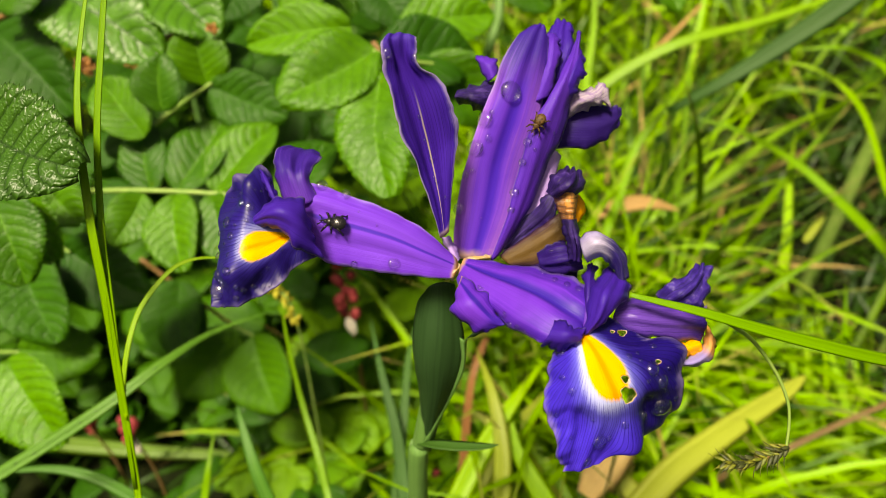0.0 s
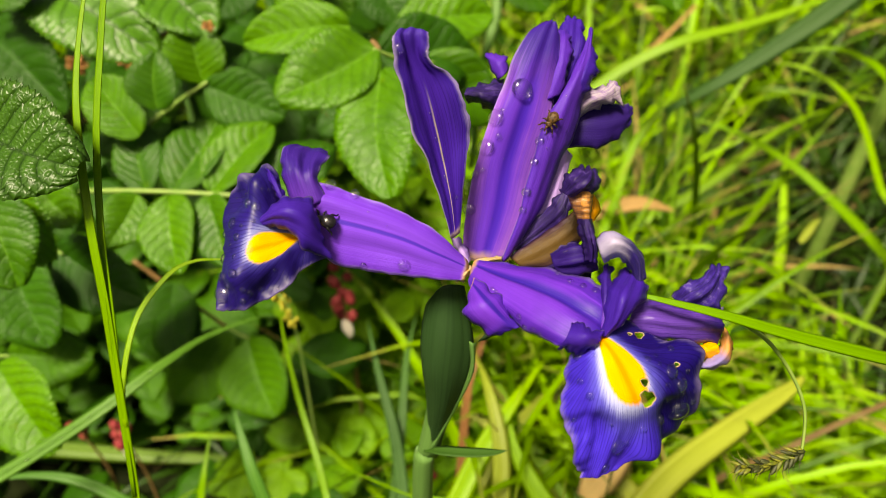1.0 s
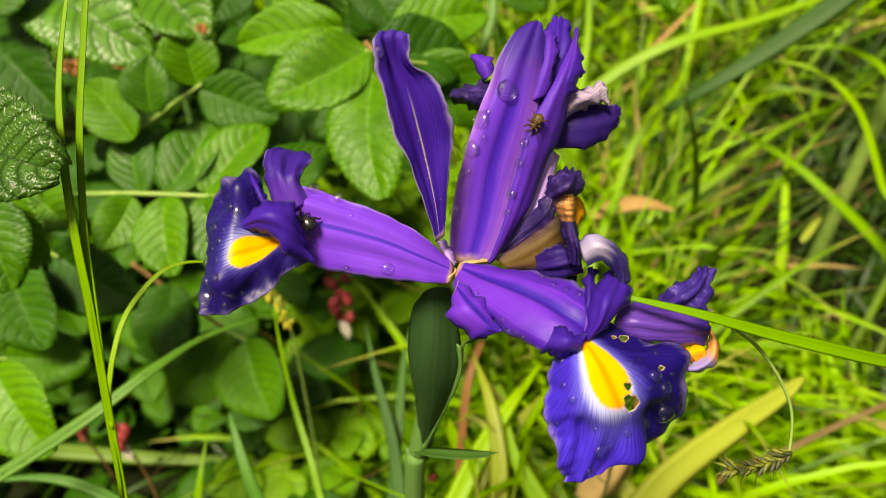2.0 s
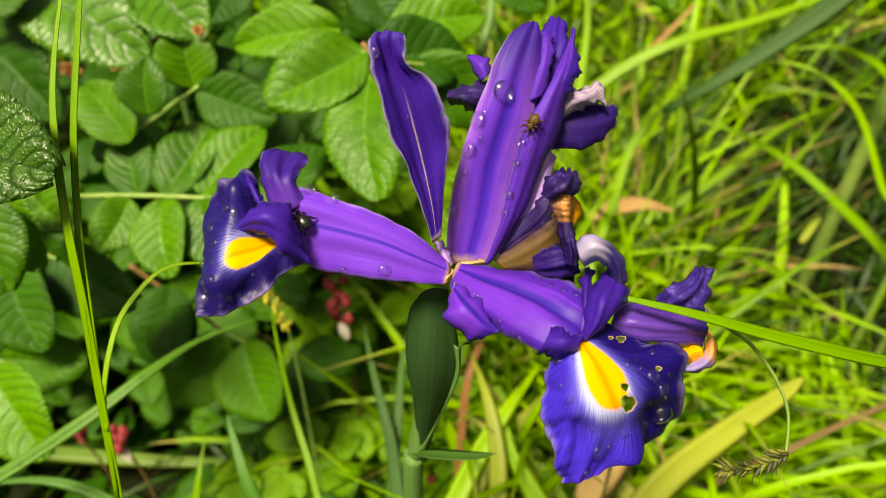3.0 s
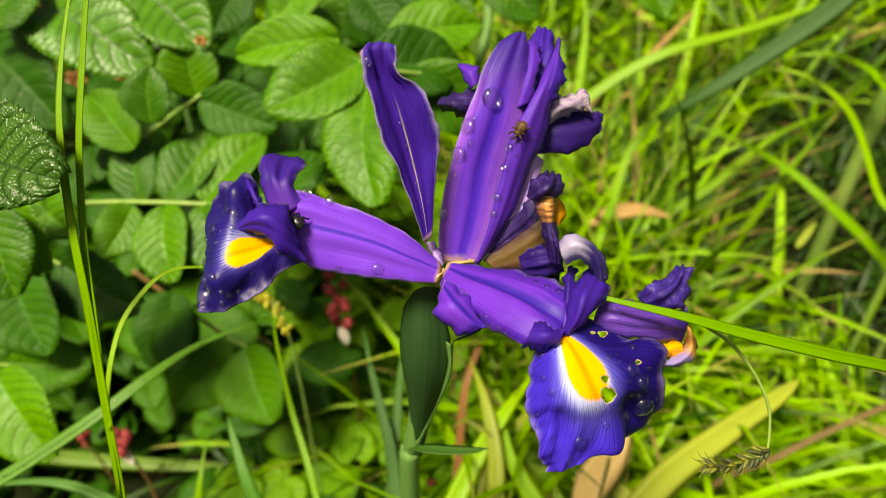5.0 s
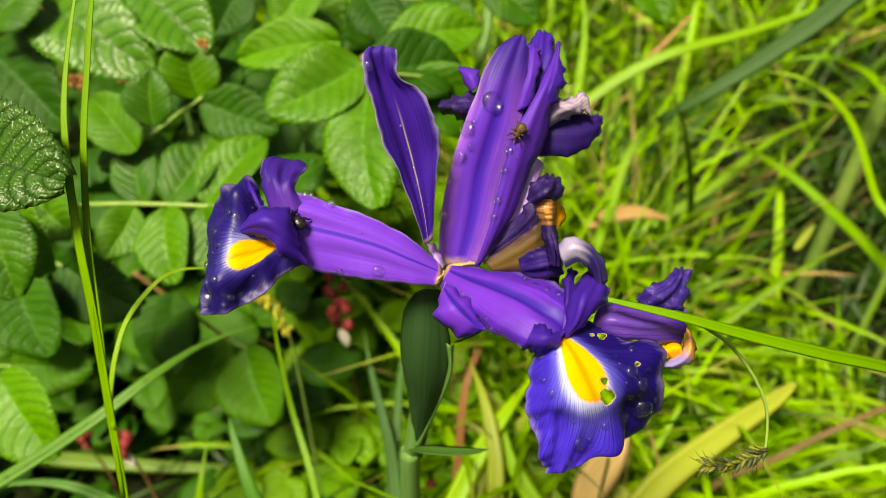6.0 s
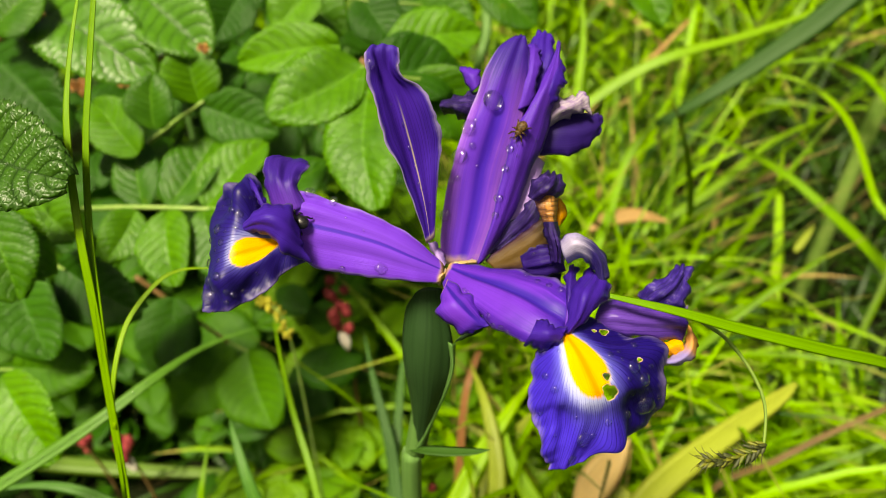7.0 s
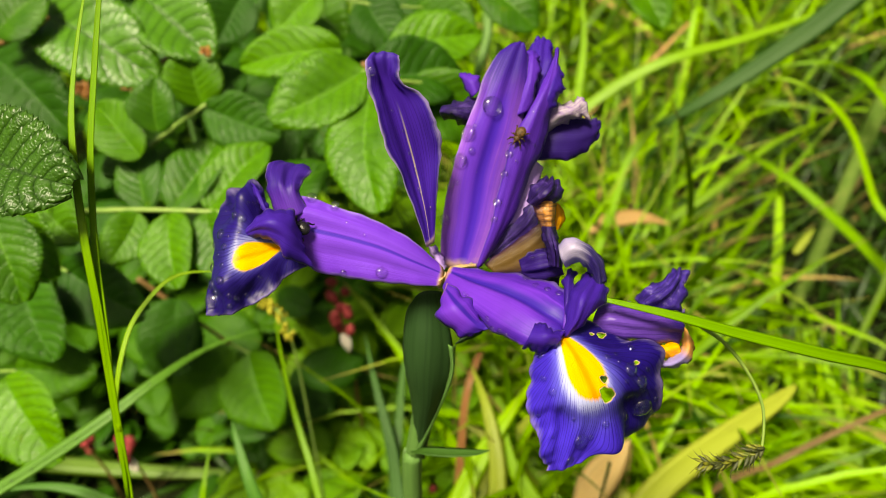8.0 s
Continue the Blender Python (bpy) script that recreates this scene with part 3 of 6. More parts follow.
meadow("far_grass", 7000, (-4.5, 4.5), (-4.5, 4.5), (0.2, 0.4), (0.01, 0.03), (5, 60), 14, M_GRASS,
       "meadow grass further off all round", far_ground)
meadow("meadow_grass", 6200, (-0.9, 1.5), (0.24, 1.9), (0.16, 0.38), (0.003, 0.0095), (5, 60), 11, M_GRASS,
       "lush tangled yellow-green meadow grass with a few dry blades", patchy)
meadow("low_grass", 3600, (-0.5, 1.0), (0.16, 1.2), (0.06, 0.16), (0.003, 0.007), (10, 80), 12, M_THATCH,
       "short green grass and thatch near the soil, darkened for shade", lambda x, y: x > -0.05 or y > 0.3, low=True)

meadow("tall_grass", 900, (-0.02, 0.36), (0.2, 0.55), (0.18, 0.32), (0.0025, 0.008), (5, 45), 13, M_GRASS,
       "tall bright green grass round the iris", lambda x, y: (x > 0.0 or y > 0.3) and not (x > 0.2 and y > 0.28) and x / y < 0.54)

meadow("bright_grass", 420, (0.0, 0.2), (0.25, 0.48), (0.08, 0.19), (0.004, 0.009), (5, 60), 16, M_BRIGHT,
       "bright yellow-green grass under the flower", lambda x, y: x / y < 0.5)

meadow("upright_grass", 230, (0.17, 0.36), (0.26, 0.36), (0.08, 0.17), (0.004, 0.009), (2, 18), 18, M_BRIGHT,
       "upright bright green blades beside the dark hollow", lambda x, y: 0.55 < x / y < 1.1)

meadow("short_grass", 450, (0.1, 0.45), (0.2, 0.37), (0.05, 0.12), (0.003, 0.007), (5, 60), 15, M_GRASS,
       "short bright green grass beside a dark hollow", lambda x, y: 0.54 < x / y < 1.15)


# ---- rose bush ----
def rose_bush():
    root = (-0.22, 0.42, 0.0)
    bush = thing("rose_bush", root, "wild rose bush with toothed wrinkled green leaflets", "shrub")
    at = lambda p: tuple(np.array(p) - np.array(root))
    count = [0]

    def leaf(stalk, radius, leaflets, material=M_ROSE, label="compound leaf stalk with paired leaflets"):
        v, f, u = tube_data([at(p) for p in stalk], [radius, radius * 0.7], 8, 14)
        rachis = part("compound_leaf", v, f, M_RACHIS, bush, label, u)
        for row in leaflets:
            base, tip, width, lean = row[:4]
            mat = row[4] if len(row) > 4 else material
            count[0] += 1
            facing = np.array((0, -0.766, 0.643)) + np.array(lean)
            v, f, u = leaflet_data(at(base), at(tip), width * 1.17, facing, fold=0.42 + 0.1 * (count[0] % 3), droop=0.08 + 0.05 * (count[0] % 2), teeth=22, seed=count[0], nv=111)
            part("leaflet", v, f, mat, rachis, "", u)

    leaf([(-0.2321, 0.3252, 0.3711), (-0.1761, 0.3322, 0.3903), (-0.1331, 0.3411, 0.39)], 0.0012, [
        ((-0.1923, 0.3164, 0.3917), (-0.134, 0.2884, 0.3708), 0.0365, (-0.15, 0.1, 0.3), M_ROSE_WET),
        ((-0.1446, 0.3259, 0.3937), (-0.1096, 0.3013, 0.3737), 0.032, (0.0, 0.1, 0.3), M_ROSE_WET),
        ((-0.2048, 0.2971, 0.3873), (-0.1836, 0.3098, 0.4025), 0.028, (0, 0, 0.2)),
    ])
    leaf([(-0.1386, 0.152, 0.4167), (-0.1277, 0.1454, 0.4166), (-0.1163, 0.1375, 0.4181)], 0.0012, [
        ((-0.1163, 0.1392, 0.4201), (-0.0867, 0.1257, 0.4164), 0.0235, (0.0, 0.05, 0.2), M_RUGOSE),
    ])
    leaf([(-0.2389, 0.325, 0.3739), (-0.2334, 0.3215, 0.3698), (-0.2218, 0.3132, 0.3676)], 0.001, [
        ((-0.2259, 0.3158, 0.3707), (-0.1806, 0.2809, 0.3447), 0.034, (0.0, 0, 0.15), M_ROSE_DARK),
    ])
    leaf([(-0.1888, 0.2271, 0.3506), (-0.1786, 0.2284, 0.3443), (-0.1739, 0.2405, 0.3355)], 0.001, [
        ((-0.1765, 0.2204, 0.3503), (-0.1571, 0.1955, 0.3254), 0.027, (-0.3, 0, 0.2)),
        ((-0.1748, 0.2036, 0.3537), (-0.1607, 0.181, 0.3268), 0.025, (0.2, 0, 0.1)),
        ((-0.1818, 0.2447, 0.3327), (-0.16, 0.2277, 0.3202), 0.022, (0.1, 0, 0.2)),
    ])
    leaf([(-0.1679, 0.2525, 0.3186), (-0.1374, 0.2487, 0.3219), (-0.0982, 0.2445, 0.3231), (-0.0793, 0.2465, 0.3192)], 0.0013, [
        ((-0.1395, 0.2463, 0.3222), (-0.149, 0.2244, 0.3101), 0.0180, (0.3, 0, 0.1)),
        ((-0.1246, 0.2453, 0.3225), (-0.1168, 0.2135, 0.3049), 0.0222, (-0.1, 0, 0.2)),
        ((-0.1082, 0.2445, 0.3231), (-0.0979, 0.2172, 0.3061), 0.0194, (-0.4, 0, 0.2)),
        ((-0.1376, 0.2505, 0.321), (-0.1459, 0.2809, 0.3385), 0.0194, (0.1, 0, 0.1)),
        ((-0.1252, 0.2497, 0.3216), (-0.1089, 0.2833, 0.3413), 0.0240, (-0.2, 0, 0.2)),
        ((-0.1077, 0.2473, 0.3233), (-0.084, 0.2777, 0.3409), 0.0231, (-0.3, 0, 0.2)),
        ((-0.092, 0.2476, 0.3206), (-0.0553, 0.2798, 0.3294), 0.0222, (-0.1, 0, 0.3)),
    ])
    leaf([(-0.1501, 0.2907, 0.3284), (-0.1307, 0.293, 0.342), (-0.1141, 0.2929, 0.3528)], 0.0013, [
        ((-0.1306, 0.2691, 0.3509), (-0.1295, 0.2798, 0.373), 0.0195, (0.1, 0, 0.1)),
        ((-0.1164, 0.2934, 0.3518), (-0.1197, 0.3028, 0.3786), 0.0240, (0.2, 0, 0)),
        ((-0.1156, 0.293, 0.3514), (-0.0782, 0.2833, 0.3413), 0.0240, (0, 0, -0.1), M_ROSE_DARK),
        ((-0.1218, 0.2949, 0.3475), (-0.1004, 0.3173, 0.3601), 0.0222, (0, 0, 0.1), M_ROSE_DARK),
        ((-0.1399, 0.2655, 0.3404), (-0.1641, 0.2855, 0.3579), 0.0215, (0, 0, 0.3)),
        ((-0.144, 0.2934, 0.3316), (-0.1688, 0.3223, 0.3365), 0.0204, (0, 0, 0.1)),
    ])
    leaf([(-0.0062, 0.2905, 0.3639), (-0.023, 0.2777, 0.372), (-0.034, 0.2708, 0.3794)], 0.0012, [
        ((-0.0328, 0.2713, 0.3799), (-0.0712, 0.2462, 0.3702), 0.0285, (-0.05, 0, 0.25)),
        ((-0.0472, 0.302, 0.3776), (-0.0967, 0.2993, 0.3713), 0.0215, (0, 0, 0.1)),
        ((-0.0304, 0.2593, 0.3765), (-0.0256, 0.2099, 0.3487), 0.0285, (-0.25, 0, 0.2)),
        ((-0.0321, 0.2846, 0.3725), (0.0117, 0.3046, 0.3652), 0.03, (0, 0, 0.2), M_ROSE_DARK),
        ((-0.0152, 0.2908, 0.3643), (0.0205, 0.2881, 0.3377), 0.028, (0.1, 0, 0)),
        ((-0.0257, 0.3197, 0.3677), (0.0214, 0.3367, 0.3723), 0.026, (0, 0, 0.1)),
    ])
    leaf([(-0.1979, 0.253, 0.2881), (-0.1895, 0.2474, 0.2892), (-0.1813, 0.2419, 0.2904)], 0.001, [
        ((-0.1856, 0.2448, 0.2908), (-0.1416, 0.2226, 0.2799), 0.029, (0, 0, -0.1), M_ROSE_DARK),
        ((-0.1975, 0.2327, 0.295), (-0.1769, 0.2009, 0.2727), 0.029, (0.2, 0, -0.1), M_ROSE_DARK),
    ])
    leaf([(-0.2287, 0.2211, 0.2424), (-0.2198, 0.2178, 0.2462), (-0.2084, 0.2145, 0.2501)], 0.001, [
        ((-0.2089, 0.2152, 0.2509), (-0.167, 0.2096, 0.255), 0.026, (0, 0, 0.1), M_UNDER),
        ((-0.1931, 0.1891, 0.2742), (-0.1663, 0.1599, 0.2518), 0.030, (-0.15, 0, 0.2)),
    ])
    leaf([(-0.1272, 0.2747, 0.2051), (-0.1191, 0.2691, 0.2062), (-0.1111, 0.2637, 0.2075)], 0.001, [
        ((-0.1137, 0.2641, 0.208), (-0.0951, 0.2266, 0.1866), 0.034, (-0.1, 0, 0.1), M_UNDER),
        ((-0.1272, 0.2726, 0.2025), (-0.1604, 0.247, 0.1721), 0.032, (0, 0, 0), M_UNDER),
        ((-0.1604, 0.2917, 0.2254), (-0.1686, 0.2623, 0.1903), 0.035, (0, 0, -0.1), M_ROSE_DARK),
    ])
    leaf([(-0.0668, 0.3718, 0.383), (-0.0429, 0.3661, 0.3762), (-0.0074, 0.3743, 0.3704)], 0.001, [
        ((-0.0135, 0.3752, 0.3716), (0.0173, 0.3534, 0.3611), 0.026, (0, 0, 0.2)),
        ((-0.0429, 0.368, 0.3785), (-0.025, 0.3507, 0.3579), 0.026, (0, 0, 0.2), M_ROSE_DARK),
        ((-0.0668, 0.3699, 0.3808), (-0.0907, 0.3546, 0.3625), 0.026, (0, 0, 0.2)),
        ((-0.0831, 0.3884, 0.3717), (-0.0548, 0.3743, 0.3548), 0.028, (0.2, 0, 0)),
        ((0.0233, 0.3841, 0.3821), (0.0539, 0.3674, 0.3622), 0.027, (0, 0, 0.3)),
        ((0.1113, 0.4238, 0.3827), (0.1352, 0.3965, 0.3502), 0.027, (0, 0, 0.3)),
        ((-0.1146, 0.3904, 0.3741), (-0.1303, 0.3722, 0.3524), 0.028, (0.2, 0, 0), M_ROSE_DARK),
    ])
    for path, r, mat in (
        ([(0.0271, 0.4338, 0.3635), (0.0285, 0.4038, 0.3434), (0.0216, 0.3935, 0.3156), (0.021, 0.4626, 0.1957)], 0.0032, M_STEM),
        ([(-0.1446, 0.3153, 0.3624), (-0.1363, 0.3291, 0.3632), (-0.1294, 0.3526, 0.3602)], 0.0016, M_TWIG),
        ([(-0.2116, 0.3028, 0.3786), (-0.1899, 0.2971, 0.3873), (-0.1799, 0.3019, 0.393)], 0.0016, M_TWIG),
        ([(-0.1836, 0.3002, 0.2355), (-0.1644, 0.2968, 0.2159), (-0.1336, 0.2884, 0.1903)], 0.0014, M_TWIG),
        ([(-0.037, 0.2971, 0.3717), (-0.0298, 0.2924, 0.3662), (-0.0216, 0.2891, 0.3623)], 0.0013, M_TWIG),
    ):
        v, f, u = tube_data([at(p) for p in path], [r, r * 0.8], 8, 16)
        part("twig", v, f, mat, bush, "", u)
    for k, (spot, petal_size) in enumerate((((-0.1744, 0.3467, 0.3375), 0.006), ((-0.2011, 0.3451, 0.3357), 0.006), ((-0.1099, 0.2978, 0.3773), 0.003))):
        pieces = []
        for j in range(6):
            a = np.array((math.cos(j * 1.05), 0.3 * math.sin(2.0 * j), math.sin(j * 1.05)))
            pieces.append(leaflet_data(at(spot), at(np.array(spot) + a * petal_size), petal_size * 0.8, (0, -0.8, 0.6), fold=0.8, seed=j + 7 * k, nu=7, nv=11, teeth=4))
        v, f, u = joined(pieces)
        part("dried_flower", v, f, M_ORANGE, bush, "withered orange-brown rose petals", u)
    rs = np.random.RandomState(21)
    for k in range(7):
        x, y = rs.uniform(-0.12, 0.16), rs.uniform(-0.02, 0.16)
        top = (x * 1.6 - 0.03, y + 0.02, rs.uniform(0.22, 0.4))
        v, f, u = tube_data([(x * 0.4, y * 0.4, -0.01), (x, y, top[2] * 0.5), top], [0.003, 0.0015], 8, 16)
        part("cane", v, f, M_STEM, bush, "", u)
    # foliage deeper inside the bush
    pieces = []
    while len(pieces) < 900:
        x, y, z = rs.uniform(-0.6, -0.035), rs.uniform(0.2, 1.0), rs.uniform(0.02, 0.36)
        depth = 0.766 * y + 0.643 * (0.5 - z)
        if depth < 0.385 or depth > 0.95:
            continue
        d = rs.normal(size=3)
        d[2] = -abs(d[2]) * 0.4
        d /= np.linalg.norm(d)
        size = rs.uniform(0.032, 0.046)
        facing = np.array((rs.uniform(-0.5, 0.5), -0.5, 0.8))
        b = np.array((x, y, z))
        pieces.append(leaflet_data(at(b), at(b + d * size), size * 0.68, facing, seed=len(pieces), nu=7, nv=19, teeth=9))
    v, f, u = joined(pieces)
    # The darker leaf copy stands in for shade inside the bush.
    tagged(part("inner_foliage", v, f, M_ROSE_DARK, bush, "leaflets deep in the bush with shade in their colour", u), kind="stuff")


rose_bush()


# ---- weeds with red buds ----
def weed(place, size, seed):
    w = thing("weed", (place[0], place[1], 0.0), "low weed with pale green lobed leaves", "weed", "weeds under the iris")
    rs = np.random.RandomState(seed)
    for k in range(4):
        az = k * 1.7 + rs.uniform(0, 1)
        tip = np.array((np.cos(az) * size, np.sin(az) * size, place[2] + rs.uniform(-0.03, 0.02)))
        v, f, u = tube_data([(0, 0, -0.005), tip * np.array((0.4, 0.4, 0.6)), tip], [0.0012, 0.0009], 6, 10)
        stalk = part("stalk", v, f, M_RACHIS, w, "", u)
        lobes = []
        for j in range(5):
            a = az + (j - 2) * 0.75
            end = tip + np.array((np.cos(a), np.sin(a), -0.15)) * size * (1.1 - 0.12 * abs(j - 2))
            lobes.append(leaflet_data(tip, end, size * 0.75, (0, -0.3, 1), fold=0.1, droop=0.12, teeth=7, seed=seed + j, nu=9, nv=17))
        v, f, u = joined(lobes)
        part("leaf", v, f, M_WEED, stalk, "", u)


for k, (p, s) in enumerate((((-0.0928, 0.3407, 0.1282), 0.030), ((-0.0644, 0.3794, 0.1121), 0.028), ((-0.0762, 0.3141, 0.0964), 0.03), ((-0.1051, 0.3765, 0.1397), 0.03),
                            ((-0.0483, 0.2702, 0.0908), 0.028), ((-0.0854, 0.2669, 0.1024), 0.026), ((-0.1106, 0.2627, 0.0819), 0.024))):
    weed(p, s, 40 + k)


def undergrowth(name, count, xr, yr, top, size_range, material, label, seed):
    """Broad soft leaves that cover the soil between the rose bush and the iris."""
    rs = np.random.RandomState(seed)
    pieces = []
    while len(pieces) < count:
        y = rs.uniform(*yr)
        b = np.array((rs.uniform(*xr), y, rs.uniform(0.015, top) * (1.1 - 0.5 * abs(y - 0.4))))
        az = rs.uniform(0, 2 * np.pi)
        size = rs.uniform(*size_range)
        d = np.array((np.cos(az), np.sin(az), rs.uniform(-0.35, 0.1)))
        facing = np.array((rs.uniform(-0.6, 0.6), rs.uniform(-0.8, 0.2), 1.0))
        pieces.append(leaflet_data(b, b + d * size, size * rs.uniform(0.65, 0.95), facing, fold=0.3, droop=0.15, teeth=8, seed=len(pieces), nu=9, nv=25))
    v, f, u = joined(pieces)
    tagged(new(name, mesh_of(name, v, f, material, u)), label, "weed", kind="stuff")


undergrowth("weed_leaves", 280, (-0.11, 0.03), (0.25, 0.6), 0.11, (0.022, 0.042), M_WEED, "pale green low weed leaves beside the iris stem", 77)
undergrowth("tall_weed_leaves", 300, (-0.1, 0.01), (0.33, 0.52), 0.17, (0.022, 0.04), M_WEED, "soft pale green weed leaves behind the iris stem", 79)
# These leaves carry their shade in the material's colour.
undergrowth("shade_leaves", 700, (-0.36, -0.06), (0.325, 0.72), 0.17, (0.028, 0.046), M_UNDER, "low green leaves under the rose bush, coloured as in shade", 78)


def bud_cluster(top, seed, count=6, white=False):
    b = thing("red_bud_cluster", (top[0], top[1], 0.0), "small red flower buds on a thin stalk", "wild flower", "red buds in the weeds")
    rs = np.random.RandomState(seed)
    v, f, u = tube_data([(0, 0, -0.005), (0.004, 0.002, top[2] * 0.6), (0, 0, top[2])], [0.0012, 0.0007], 6, 12)
    part("stalk", v, f, M_TWIG, b, "", u)
    for k in range(count):
        c = np.array((rs.uniform(-0.006, 0.006), rs.uniform(-0.004, 0.004), top[2] + rs.uniform(-0.012, 0.006)))
        v, f = ball(c, (0.0033, 0.0031, 0.0044), Euler((rs.uniform(-0.6, 0.6), rs.uniform(-0.6, 0.6), 0)).to_matrix(), 6, 8)
        part("bud", v, f, M_RED, b)
    if white:
        v, f, u = leaflet_data((0, 0, top[2] - 0.012), (0.003, -0.004, top[2] - 0.025), 0.0065, (0, -1, 0.5), nu=9, nv=15, teeth=2)
        part("petal", v, f, M_WHITE, b, "faded white petal", u)


for k, (p, n, w) in enumerate((((-0.0643, 0.2939, 0.2279), 5, 0), ((-0.061, 0.2843, 0.2165), 6, 1), ((-0.0127, 0.2849, 0.0928), 7, 0), ((-0.0093, 0.2577, 0.0759), 8, 0), ((-0.0191, 0.2577, 0.0759), 6, 0), ((-0.0596, 0.3029, 0.0831), 4, 0),
                               ((-0.0739, 0.2534, 0.0864), 5, 0), ((-0.2014, 0.2482, 0.1423), 5, 1), ((-0.2347, 0.26, 0.1253), 4, 0), ((0.0157, 0.3332, 0.1193), 5, 0))):
    bud_cluster(p, 70 + k, n, w)


# ---- single grasses ----
def grass(name, points, width, material, label, up=(0, -0.6, 0.8), keel=0.18, blunt=0.0, to_ground=True, grow=0.25):
    foot = points[0]
    if to_ground:
        foot = (points[0][0], points[0][1], 0.0)
        d = np.array(points[0]) - np.array(points[1])
        low = np.array(points[0]) + d / np.linalg.norm(d) * 0.05
        foot = (low[0] + d[0] * 0.2, low[1] + d[1] * 0.2, 0.0)
        points = [(foot[0], foot[1], -0.005), tuple(low)] + list(points)
    g = thing(name, foot, label, "plant")
    v, f, u = blade_data([tuple(np.array(p) - np.array(foot)) for p in points], width, up, 34, keel, blunt, grow)
    part("blade", v, f, material, g, "", u)
    line = [np.array(p) - np.array(foot) for p in points]
    if width > 0.005:
        v, f, u = tube_data([p - np.array(up) * width * 0.11 for p in line[:-1]], [0.0007, 0.0004], 6, 30)
        part("midrib", v, f, material, g, "", u)
    if to_ground:
        v, f, u = tube_data([line[0], line[1] * 0.5, line[1]], [width * 0.42, width * 0.36], 8, 10)
        part("sheath", v, f, M_RACHIS, g, "", u)
    return g


tall = grass("grass_plant", [(-0.0891, 0.0991, 0.3256), (-0.0883, 0.1071, 0.3507), (-0.0882, 0.1181, 0.3793), (-0.0894, 0.1276, 0.4001), (-0.0913, 0.1405, 0.4186), (-0.0913, 0.1508, 0.4308), (-0.0891, 0.1627, 0.445), (-0.0867, 0.1704, 0.4541)], 0.0024, M_BLADE, "tall slender bright green grass with an arching side leaf", keel=0.2)
for line, width, keel, blunt in (
    ([(-0.0895, 0.0988, 0.3261), (-0.0885, 0.1082, 0.3528), (-0.0871, 0.1181, 0.3793), (-0.088, 0.1274, 0.3951), (-0.0878, 0.1406, 0.4155), (-0.086, 0.1516, 0.4318), (-0.084, 0.1607, 0.4457), (-0.0819, 0.1678, 0.4572)], 0.0019, 0.25, 0.6),
    ([(-0.0881, 0.1059, 0.3486), (-0.0885, 0.1118, 0.3563), (-0.0878, 0.1191, 0.3635), (-0.0858, 0.1279, 0.3693), (-0.0795, 0.1364, 0.3747), (-0.0738, 0.1409, 0.3755), (-0.0665, 0.1443, 0.3733)], 0.0016, 0.2, 0.2),
):
    v, f, u = blade_data(local(line, tuple(tall.location)), width, (0, -0.6, 0.8), 34, keel, blunt)
    part("blade", v, f, M_BRIGHT if width < 0.0015 else M_BLADE, tall, "", u)
DEW_LINE = [(-0.1818, 0.1384, 0.2604), (-0.1589, 0.1516, 0.2685), (-0.1373, 0.1653, 0.2769), (-0.1192, 0.1826, 0.282), (-0.1054, 0.2044, 0.2769), (-0.0832, 0.2249, 0.2701)]
dewy = grass("grass_plant", DEW_LINE, 0.0054, M_DEWY, "broad green grass blade beaded with dew")
rs = np.random.RandomState(31)
for q in spline(DEW_LINE, 40)[4:24:2]:
    c = q + np.array((rs.uniform(-0.0012, 0.0012), -0.0004, 0.0004)) - np.array(dewy.location)
    r = rs.uniform(0.0003, 0.0006)
    v, f = ball(c, (r, r, r * 0.8), None, 8, 12)
    part("dew_drop", v, f, M_WATER, dewy, "clear dew drop")
grass("grass_plant", [(-0.3722, 0.3031, 0.0522), (-0.2946, 0.2981, 0.0463), (-0.2257, 0.2948, 0.0423), (-0.1583, 0.2957, 0.0356), (-0.072, 0.294, 0.0258)], 0.0125, M_OLIVE, "broad pale green lying grass blade")
grass("grass_plant", [(-0.0754, 0.1466, 0.2236), (-0.0838, 0.159, 0.2383), (-0.0909, 0.1735, 0.2479), (-0.0954, 0.1837, 0.2521)], 0.0062, M_BLUE_BLADE, "short bluish green grass blade")
grass("grass_plant", [(-0.1327, 0.1533, 0.216), (-0.1575, 0.1616, 0.2259), (-0.1799, 0.1645, 0.2293), (-0.2097, 0.1626, 0.227)], 0.006, M_BLUE_BLADE, "bent bluish green grass blade")
grass("grass_plant", [(-0.0499, 0.1435, 0.2431), (-0.0554, 0.158, 0.2527), (-0.0646, 0.1791, 0.2623), (-0.075, 0.2079, 0.2655), (-0.0836, 0.2354, 0.2671)], 0.0032, M_BLADE, "thin bright green grass stem")
grass("grass_plant", [(-0.0209, 0.1597, 0.2236), (-0.0376, 0.1617, 0.2338), (-0.055, 0.1644, 0.2448)], 0.0013, M_BLADE, "thread-thin green grass stalk")
grass("grass_plant", [(-0.12, 0.1721, 0.1918), (-0.1181, 0.1827, 0.2043), (-0.118, 0.2027, 0.2126)], 0.004, M_BLADE, "thin bright green grass stem")
grass("iris_shoot", [(-0.0222, 0.1774, 0.1824), (-0.028, 0.2108, 0.1912), (-0.039, 0.2468, 0.2029), (-0.047, 0.2789, 0.2101)], 0.007, M_SHOOT, "narrow bluish iris leaf")
